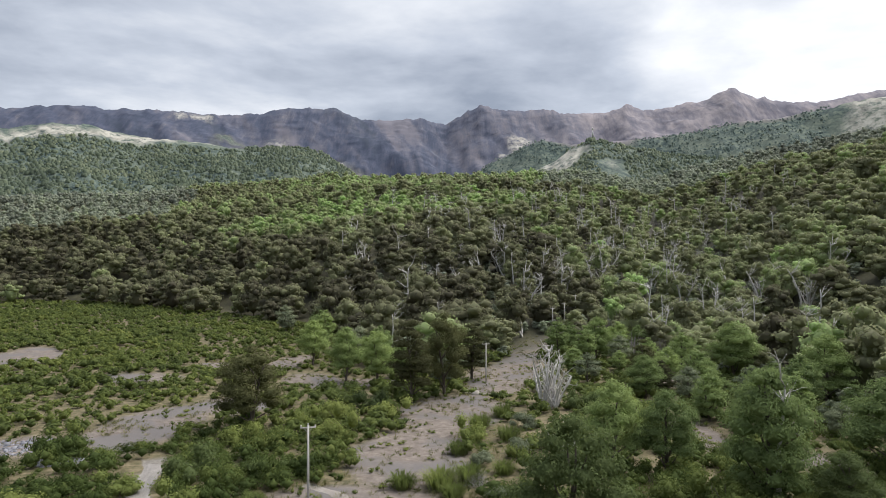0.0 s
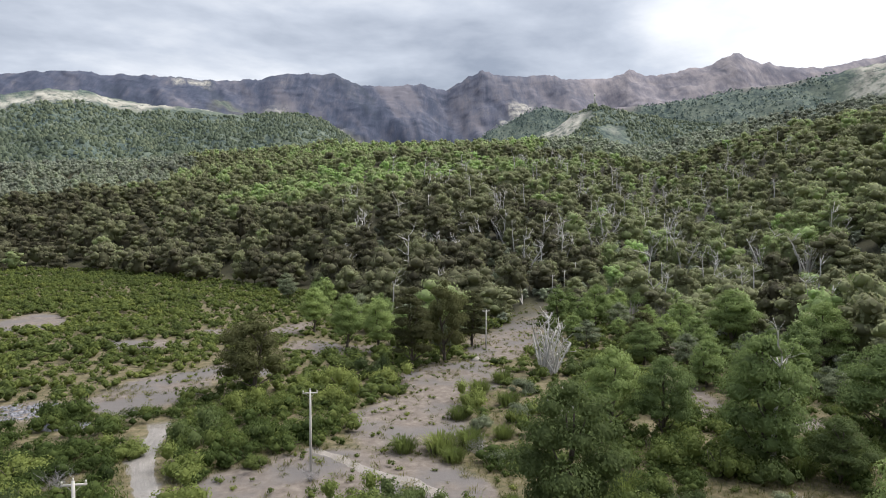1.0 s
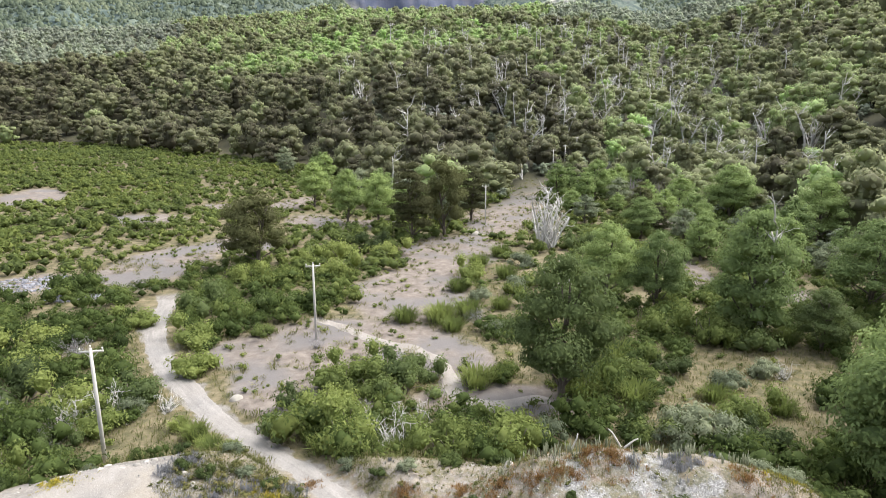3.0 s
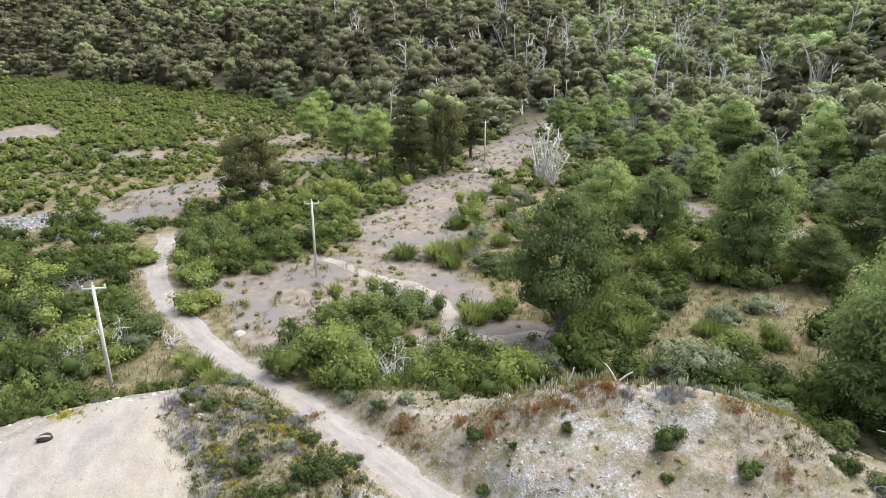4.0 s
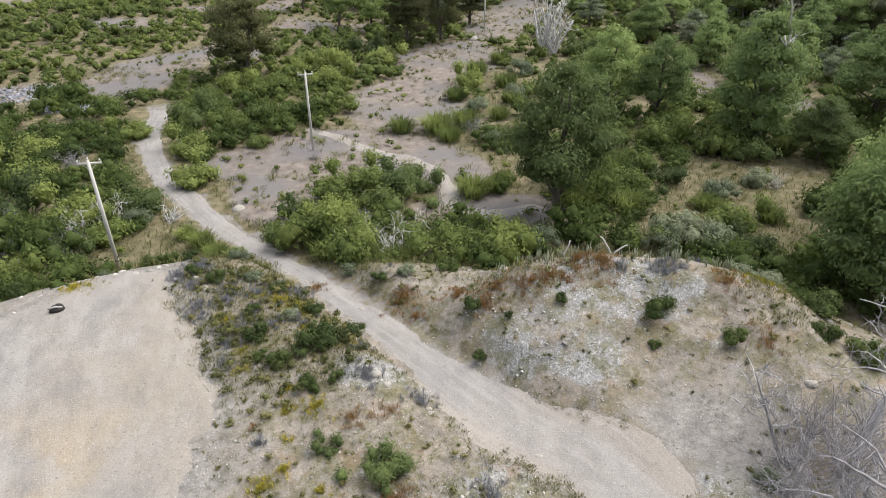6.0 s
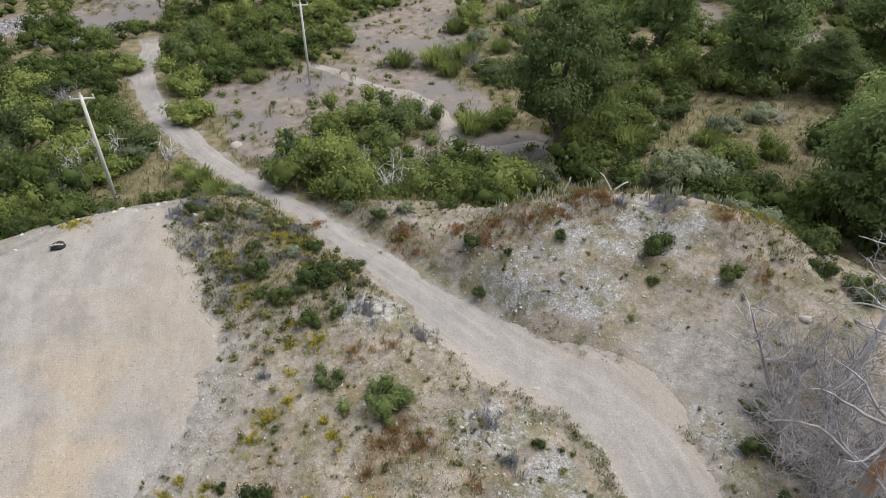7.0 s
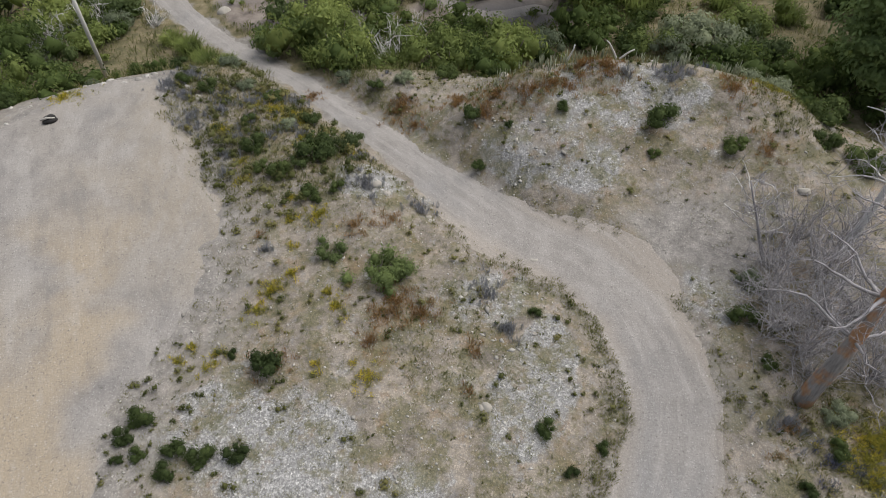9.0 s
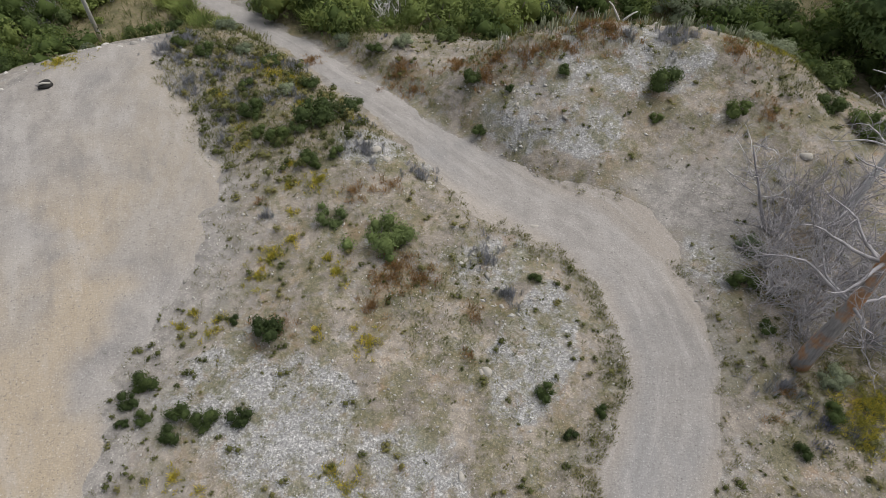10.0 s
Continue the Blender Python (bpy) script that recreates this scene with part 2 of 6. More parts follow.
    scree = node(t, "ShaderNodeTexNoise", noise_type="RIDGED_MULTIFRACTAL", Scale=0.012, Detail=7.0, Roughness=0.55, Distortion=0.15)
    t.links.new(p, scree.inputs["Vector"])
    down = node(t, "ShaderNodeVectorMath", operation="MULTIPLY")
    down.inputs[1].default_value = (1.0, 0.16, 0.3)
    t.links.new(p, down.inputs[0])
    streak = noise_of(t, 0.022, 9, 0.76, down.outputs[0])
    facies = calc(t, "ADD", calc(t, "MULTIPLY", streak, 0.55), calc(t, "MULTIPLY", noise_of(t, 0.004, 11, 0.74, p), 0.45))
    # rock tones tinted blue to stand in for distant haze
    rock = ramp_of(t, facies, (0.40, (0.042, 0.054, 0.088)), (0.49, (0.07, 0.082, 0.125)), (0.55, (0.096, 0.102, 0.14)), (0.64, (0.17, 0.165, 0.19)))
    # pale scree gullies and dark ribs, toned to replace missing relief shading
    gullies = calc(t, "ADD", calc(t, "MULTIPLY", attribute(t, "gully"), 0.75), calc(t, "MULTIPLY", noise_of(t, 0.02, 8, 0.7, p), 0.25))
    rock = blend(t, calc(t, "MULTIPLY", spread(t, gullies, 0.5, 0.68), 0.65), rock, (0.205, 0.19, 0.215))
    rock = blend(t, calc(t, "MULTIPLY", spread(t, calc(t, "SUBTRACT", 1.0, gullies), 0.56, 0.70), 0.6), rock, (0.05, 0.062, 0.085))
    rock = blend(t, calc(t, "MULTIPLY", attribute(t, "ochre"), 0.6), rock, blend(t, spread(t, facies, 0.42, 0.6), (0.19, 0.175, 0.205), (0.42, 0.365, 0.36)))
    # bright tone for slopes painted as sunlit, and for scree and snow
    pale = ramp_of(t, noise_of(t, 0.03, 6, 0.7, p), (0.35, (0.28, 0.265, 0.23)), (0.6, (0.58, 0.55, 0.48)))
    ground = blend(t, attribute(t, "soil"), grass, soil)
    ground = blend(t, attribute(t, "rubble"), ground, rubble)
    dust = ramp_of(t, noise_of(t, 1.6, 6, 0.65, p), (0.35, (0.165, 0.153, 0.143)), (0.65, (0.285, 0.265, 0.246)))
    ground = blend(t, attribute(t, "dust"), ground, pebbled(22.0, dust, 0.35))
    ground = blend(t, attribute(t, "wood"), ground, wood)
    ground = blend(t, attribute(t, "hazed_far_wood"), ground, hazed_far_wood)
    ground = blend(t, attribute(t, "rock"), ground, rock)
    pale_share = calc(t, "MULTIPLY", attribute(t, "pale"), spread(t, noise_of(t, 0.045, 7, 0.75, p), 0.36, 0.56))
    ground = blend(t, pale_share, ground, pale)
    t.links.new(ground, s.inputs["Base Color"])
    near_relief = calc(t, "MULTIPLY", calc(t, "ADD", calc(t, "MULTIPLY", fine, 0.25), mid), 0.12)
    crags = calc(t, "MULTIPLY", calc(t, "MULTIPLY", calc(t, "ADD", attribute(t, "rock"), calc(t, "MULTIPLY", attribute(t, "hazed_far_wood"), 0.35)), scree.outputs[0]), 16.0)
    bump(t, s, calc(t, "ADD", near_relief, crags), 0.8, 1.0)
    return m


def node_y(t, vector):
    split = node(t, "ShaderNodeSeparateXYZ")
    t.links.new(vector, split.inputs[0])
    return split.outputs["Y"]


def sand_material(name, dark, light, warm, warm_amount, grit, warm_side=(0.27, 0.232, 0.195)):
    """Compacted sand and gravel: broad stains, fine grit, stretched wheel marks."""
    m, t, s = material(name, 0.95)
    p = place(t)
    broad, mid, fine = noise_of(t, 0.10, 4, 0.5, p), noise_of(t, 0.7, 6, 0.65, p), noise_of(t, 14.0, 4, 0.7, p)
    base = ramp_of(t, mid, (0.3, dark), (0.7, light))
    base = blend(t, calc(t, "MULTIPLY", spread(t, broad, 0.42, 0.62), warm_amount), base, warm)
    drawn = node(t, "ShaderNodeVectorMath", operation="MULTIPLY")
    drawn.inputs[1].default_value = (1.0, 0.22, 1.0)
    t.links.new(p, drawn.inputs[0])
    base = blend(t, calc(t, "MULTIPLY", spread(t, noise_of(t, 0.9, 6, 0.7, drawn.outputs[0]), 0.45, 0.62), 0.45), base, light)
    base = blend(t, calc(t, "MULTIPLY", attribute(t, "verge"), 0.56), base, warm_side)
    along = node(t, "ShaderNodeCombineXYZ")
    t.links.new(attribute(t, "lane"), along.inputs["X"])
    t.links.new(calc(t, "MULTIPLY", node_y(t, p), 0.09), along.inputs["Y"])
    ruts = noise_of(t, 2.6, 5, 0.62, along.outputs[0])
    base = blend(t, calc(t, "MULTIPLY", spread(t, ruts, 0.5, 0.66), 0.42), base, tuple(c * 1.22 for c in light))
    base = blend(t, calc(t, "MULTIPLY", spread(t, calc(t, "SUBTRACT", 1.0, ruts), 0.52, 0.68), 0.38), base, tuple(c * 0.86 for c in dark))
    cells = node(t, "ShaderNodeTexVoronoi", Scale=24.0)
    t.links.new(p, cells.inputs["Vector"])
    split = node(t, "ShaderNodeSeparateColor")
    t.links.new(cells.outputs["Color"], split.inputs[0])
    base = blend(t, 0.3, base, ramp_of(t, split.outputs[0], (0.0, (0.62, 0.61, 0.60)), (0.3, (0.96, 0.96, 0.96)), (0.88, (1.04, 1.04, 1.04)), (1.0, (1.75, 1.73, 1.7))), "MULTIPLY")
    base = blend(t, calc(t, "MULTIPLY", spread(t, fine, 0.55, 0.75), grit), base, (0.48, 0.46, 0.44))
    base = blend(t, calc(t, "MULTIPLY", spread(t, noise_of(t, 9.0, 6, 0.74, p), 0.56, 0.68), grit), base, (0.115, 0.105, 0.097))
    t.links.new(base, s.inputs["Base Color"])
    bump(t, s, calc(t, "ADD", calc(t, "MULTIPLY", fine, 0.55), mid), 0.8, 0.07)
    return m


def leaf_material(name, dark, middle, light, by_attribute, share=0.34):
    """Foliage: each clump varies a little, each plant more."""
    m, t, s = material(name, 0.75)
    island = node(t, "ShaderNodeNewGeometry").outputs["Random Per Island"]
    plant = attribute(t, "tint") if by_attribute else node(t, "ShaderNodeObjectInfo").outputs["Random"]
    f = calc(t, "ADD", calc(t, "MULTIPLY", plant, 1 - share), calc(t, "MULTIPLY", island, share))
    col = ramp_of(t, f, (0.08, dark), (0.5, middle), (0.92, light))
    t.links.new(col, s.inputs["Base Color"])
    s.inputs["Specular IOR Level"].default_value = 0.15
    thin, both = node(t, "ShaderNodeBsdfTranslucent"), node(t, "ShaderNodeMixShader", Fac=0.45)
    t.links.new(col, thin.inputs[0])
    t.links.new(s.outputs[0], both.inputs[1])
    t.links.new(thin.outputs[0], both.inputs[2])
    t.links.new(both.outputs[0], t.nodes["Material Output"].inputs[0])
    return m


def wood_material(name, dark, light, scale=3.0):
    m, t, s = material(name, 0.9)
    co = node(t, "ShaderNodeTexCoord").outputs["Object"]
    stretch = node(t, "ShaderNodeVectorMath", operation="MULTIPLY")
    stretch.inputs[1].default_value = (1, 1, 0.15)
    t.links.new(co, stretch.inputs[0])
    grain = noise_of(t, scale, 6, 0.65, stretch.outputs[0])
    t.links.new(ramp_of(t, grain, (0.3, dark), (0.7, light)), s.inputs["Base Color"])
    bump(t, s, grain, 0.4, 0.05)
    return m


def rust_bark():
    """Grey dead bark that has come off in long patches, with rust-coloured wood beneath."""
    m, t, s = material("rust_coloured_log", 0.9)
    co = node(t, "ShaderNodeTexCoord").outputs["Object"]
    stretch = node(t, "ShaderNodeVectorMath", operation="MULTIPLY")
    stretch.inputs[1].default_value = (1, 1, 0.12)
    t.links.new(co, stretch.inputs[0])
    grain = noise_of(t, 9.0, 6, 0.7, stretch.outputs[0])
    grey = ramp_of(t, grain, (0.3, (0.15, 0.14, 0.138)), (0.7, (0.36, 0.34, 0.33)))
    rust = ramp_of(t, grain, (0.3, (0.25, 0.125, 0.065)), (0.7, (0.47, 0.28, 0.16)))
    t.links.new(blend(t, spread(t, noise_of(t, 0.55, 4, 0.6, co), 0.44, 0.54), grey, rust), s.inputs["Base Color"])
    bump(t, s, grain, 0.6, 0.08)
    return m


def stone_material(name, dark, light):
    m, t, s = material(name, 0.9)
    n = noise_of(t, 3.0, 6, 0.65, node(t, "ShaderNodeTexCoord").outputs["Object"])
    shift = calc(t, "ADD", calc(t, "MULTIPLY", n, 0.6), calc(t, "MULTIPLY", node(t, "ShaderNodeNewGeometry").outputs["Random Per Island"], 0.4))
    t.links.new(ramp_of(t, shift, (0.25, dark), (0.75, light)), s.inputs["Base Color"])
    bump(t, s, n, 0.4, 0.03)
    return m


GROUND = ground_material()
PAD = sand_material("pale_sand", (0.188, 0.176, 0.170), (0.288, 0.267, 0.248), (0.285, 0.245, 0.195), 0.7, 0.9, (0.355, 0.28, 0.185))
TRACK_DIRT = sand_material("track_dirt", (0.212, 0.196, 0.184), (0.295, 0.274, 0.257), (0.225, 0.219, 0.218), 0.7, 0.75, (0.305, 0.262, 0.218))
LEAF_DARK = leaf_material("dark_foliage", (0.055, 0.06, 0.03), (0.092, 0.096, 0.044), (0.145, 0.152, 0.065), False)
LEAF_GREEN = leaf_material("green_foliage", (0.14, 0.192, 0.076), (0.245, 0.32, 0.122), (0.37, 0.455, 0.17), False)
LEAF_MID = leaf_material("full_green_foliage", (0.07, 0.095, 0.04), (0.12, 0.158, 0.062), (0.195, 0.248, 0.09), False)
LEAF_SHRUB = leaf_material("shrub_foliage", (0.115, 0.148, 0.047), (0.192, 0.238, 0.072), (0.30, 0.345, 0.108), False)
LEAF_GREYGREEN = leaf_material("grey_green_foliage", (0.15, 0.18, 0.115), (0.225, 0.258, 0.165), (0.32, 0.35, 0.225), False)
# woodland foliage carries some extra blue for the haze across the valley
LEAF_WOODS = leaf_material("woodland_foliage", (0.118, 0.11, 0.074), (0.305, 0.325, 0.178), (0.43, 0.59, 0.235), True, 0.26)
LEAF_MEADOW = leaf_material("meadow_foliage", (0.085, 0.112, 0.04), (0.155, 0.195, 0.055), (0.285, 0.315, 0.09), True)
LEAF_NEAR = leaf_material("valley_shrub_foliage", (0.04, 0.06, 0.018), (0.096, 0.135, 0.039), (0.22, 0.255, 0.076), True)
LEAF_WEED = leaf_material("weed_foliage", (0.07, 0.085, 0.03), (0.155, 0.162, 0.06), (0.28, 0.25, 0.105), True)
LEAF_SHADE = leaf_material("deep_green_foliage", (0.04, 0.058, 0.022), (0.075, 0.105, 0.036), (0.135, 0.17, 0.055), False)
# upper foliage is paled and greyed in its colour, as haze would do
LEAF_UPPER = leaf_material("hazed_upper_foliage", (0.22, 0.235, 0.195), (0.34, 0.375, 0.285), (0.43, 0.50, 0.31), True, 0.2)
BARK = wood_material("brown_bark", (0.06, 0.05, 0.04), (0.17, 0.145, 0.12))
DEADWOOD = wood_material("bleached_wood", (0.40, 0.385, 0.375), (0.72, 0.695, 0.67))
GREYTWIG = wood_material("grey_twigs", (0.20, 0.19, 0.20), (0.40, 0.38, 0.39))
RUSTWOOD = rust_bark()
POLEWOOD = wood_material("weathered_pole", (0.42, 0.40, 0.38), (0.64, 0.615, 0.58))
CERAMIC, _t, _s = material("insulator_ceramic", 0.3)
_s.inputs["Base Color"].default_value = (0.62, 0.60, 0.56, 1)
BOULDER = stone_material("tan_stone", (0.17, 0.157, 0.138), (0.37, 0.345, 0.305))
STONE = stone_material("pale_stone", (0.22, 0.205, 0.185), (0.50, 0.475, 0.44))
RUBBER = stone_material("black_rubber", (0.012, 0.012, 0.012), (0.035, 0.033, 0.032))
YELLOW = leaf_material("yellow_flowers", (0.16, 0.18, 0.05), (0.38, 0.34, 0.06), (0.68, 0.54, 0.08), True)
RUSTGRASS = leaf_material("rust_grass", (0.15, 0.10, 0.045), (0.27, 0.15, 0.065), (0.36, 0.25, 0.11), True)
LUPIN = leaf_material("lupin_stalks", (0.17, 0.185, 0.16), (0.27, 0.27, 0.30), (0.36, 0.36, 0.37), True)
SPIKES = leaf_material("pale_spikes", (0.25, 0.27, 0.18), (0.36, 0.38, 0.27), (0.48, 0.49, 0.38), True)
BLUE = leaf_material("blue_lupins", (0.09, 0.115, 0.075), (0.12, 0.13, 0.17), (0.17, 0.17, 0.29), True)
STRAW = leaf_material("dry_grass", (0.095, 0.108, 0.04), (0.185, 0.182, 0.075), (0.34, 0.305, 0.16), True)
RIVER_STONE = stone_material("blue_grey_stone", (0.12, 0.125, 0.145), (0.30, 0.30, 0.33))


# ---- ground ----
def plain_object(name, verts, faces, mat, attributes=None, shade=True):
    """A mesh from arrays: faces is an (n, 3) or (n, 4) array or a list of such arrays."""
    me = bpy.data.meshes.new(name)
    groups = [np.asarray(f, np.int32) for f in (faces if isinstance(faces, list) else [faces]) if len(f)]
    flat = np.concatenate([g.ravel() for g in groups])
    sizes = np.concatenate([np.full(len(g), g.shape[1], np.int32) for g in groups])
    me.vertices.add(len(verts))
    me.vertices.foreach_set("co", np.asarray(verts, np.float32).ravel())
    me.loops.add(len(flat))
    me.loops.foreach_set("vertex_index", flat)
    me.polygons.add(len(sizes))
    me.polygons.foreach_set("loop_start", np.concatenate([[0], np.cumsum(sizes)[:-1]]).astype(np.int32))
    if shade:
        me.polygons.foreach_set("use_smooth", np.ones(len(sizes), bool))
    me.update(calc_edges=True)
    for key, values in (attributes or {}).items():
        me.attributes.new(key, "FLOAT", "POINT").data.foreach_set("value", np.asarray(values, np.float32))
    me.materials.append(mat)
    return new(name, me)


# bare ground in the valley: centre, half axes, turn in degrees
CLEARINGS = [(-8, 62, 13, 9, 25), (-18, 61, 6, 5, 20), (-12, 52, 9, 5, 35), (-4, 84, 8, 14, 10), (2, 108, 9, 14, 12), (14, 145, 8, 26, 14), (24, 182, 7, 22, 14), (-44, 99, 8.5, 15, 0), (-37, 112, 7, 8, 0),
             (-38, 160, 4.5, 12, 12), (-27, 137, 9, 6, 50), (-15, 135, 9, 5, 0), (-110, 174, 9, 17, -25), (-66, 141, 9, 5, 0), (-54, 156, 5, 6, 0), (-57, 88, 7, 5, 20),
             (49, 137, 5, 9, 10), (36.5, 92, 3.5, 9, 0), (46, 81, 4, 5, 0), (36, 111, 3, 5, 0), (4.5, 49.5, 8, 3.8, 0), (2, 57, 3, 7, 12), (-95, 300, 8, 5, 0)]
# grassy openings without shrubs, and patches of clean gravel on the bank
GLADES = [(3, 75, 7, 9, 0), (8, 92, 6, 8, 0), (25.5, 51, 6.5, 9, 15), (31, 58, 6, 4, 0), (12, 39.5, 8, 2.8, 0), (9, 60, 4, 5, 0), (-18, 42.5, 8, 4.5, -20), (-13, 39.5, 4, 3, 0), (-22.4, 41.0, 4.2, 3.6, 0)]
GRAVELLY = [(-7.0, 11.5, 5.0, 2.6, 0), (-4.0, 9.0, 5.0, 2.0, 10), (3.6, 13.5, 1.8, 4.0, 20), (2.0, 17.5, 1.6, 2.6, 40), (9.0, 29.0, 6.0, 2.6, 0), (5.5, 26.0, 4.0, 2.5, 30), (12.5, 18.5, 2.0, 3.5, 0), (-3.5, 25.0, 2.0, 1.6, 0)]
PAD_EDGE = [(-60, 30), (-34, 30), (-27, 29), (-24.6, 30.6), (-22.8, 33.2), (-20.5, 35.2), (-17.5, 35.0), (-14.8, 30.0), (-11.8, 26.1), (-10.6, 23.2), (-10.2, 19.4),
            (-11.0, 16.5), (-11.6, 13.7), (-12.2, 11.2), (-12.0, 8.5), (-9.5, 4), (-4, -2), (-2, -14), (-60, -14)]


def inside(x, y, corners):
    odd = np.zeros(np.shape(x), bool)
    for (x0, y0), (x1, y1) in zip(corners, corners[1:] + corners[:1]):
        if y0 != y1:
            odd ^= ((y0 > y) != (y1 > y)) & (x < (x1 - x0) * (y - y0) / (y1 - y0) + x0)
    return odd


def pad_mask(x, y):
    """Signed distance to the edge of the sand pad, positive inside, with a ragged outline."""
    far = polyline_distance(x, y, PAD_EDGE + PAD_EDGE[:1])
    return np.where(inside(x, y, PAD_EDGE), far, -far) + 0.8 * vnoise(x, y, 2.6, 41, 4) + 0.55 * vnoise(x, y, 0.8, 40, 3)


def spots_mask(x, y, spots_list, seed, size):
    """Positive inside any of the turned ellipses, with ragged outlines."""
    best = np.full(np.shape(x), -1.0)
    for cx, cy, rx, ry, turn in spots_list:
        c, s = math.cos(radians(turn)), math.sin(radians(turn))
        u, v = ((x - cx) * c - (y - cy) * s) / rx, ((x - cx) * s + (y - cy) * c) / ry
        best = np.maximum(best, 1 - np.hypot(u, v))
    return best * 2.2 + 0.55 * vnoise(x, y, size, seed, 4)


def soil_mask(x, y):
    return spots_mask(x, y, CLEARINGS, 43, 7)


def bare_mask(x, y):
    """Open ground: bare soil and grassy glades."""
    return np.maximum(soil_mask(x, y), spots_mask(x, y, GLADES, 44, 5))


def track_distance(x, y):
    return polyline_distance(x, y, TRACK) + 0.45 * vnoise(x, y, 1.7, 45, 5, 0.65)


def track_offset(x, y):
    """Distance to the track's centre line, positive on its right as it leads away."""
    best, value = np.full(np.shape(x), 1e9), np.zeros(np.shape(x))
    for (x0, y0), (x1, y1) in zip(TRACK[:-1], TRACK[1:]):
        dx, dy = x1 - x0, y1 - y0
        t = np.clip(((x - x0) * dx + (y - y0) * dy) / (dx * dx + dy * dy), 0, 1)
        far = np.hypot(x - x0 - t * dx, y - y0 - t * dy)
        value = np.where(far < best, far * np.sign((x - x0) * dy - (y - y0) * dx), value)
        best = np.minimum(best, far)
    return value


def shelf_mask(x, y):
    edge = np.interp(x, [-60, -32, -27, -20, -12, -3, 5, 15, 22, 30, 60], [10, 25, 31, 35.5, 37, 35.5, 36.5, 36, 31, 22, 0])
    return 1 - smooth(-1.0, 2.5, y - edge + 1.2 * vnoise(x, y, 3, 47))


def wood_start(az):
    return np.interp(az, [-90, -34, -28, -24, -20, -16, -12, -6, 0, 5, 10, 18, 24, 34, 90], [430, 398, 365, 336, 298, 262, 230, 165, 150, 160, 195, 168, 150, 118, 100])


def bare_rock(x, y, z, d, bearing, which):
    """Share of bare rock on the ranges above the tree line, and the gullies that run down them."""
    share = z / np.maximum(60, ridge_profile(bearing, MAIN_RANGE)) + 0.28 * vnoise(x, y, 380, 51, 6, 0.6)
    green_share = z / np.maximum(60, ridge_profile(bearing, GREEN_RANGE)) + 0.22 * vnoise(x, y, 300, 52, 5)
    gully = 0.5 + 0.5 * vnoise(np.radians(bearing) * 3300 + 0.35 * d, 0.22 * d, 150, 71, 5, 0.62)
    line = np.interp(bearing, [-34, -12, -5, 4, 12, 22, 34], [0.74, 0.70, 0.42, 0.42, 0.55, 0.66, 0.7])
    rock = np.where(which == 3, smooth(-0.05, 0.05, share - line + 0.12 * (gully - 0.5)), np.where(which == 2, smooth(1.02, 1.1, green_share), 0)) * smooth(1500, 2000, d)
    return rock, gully


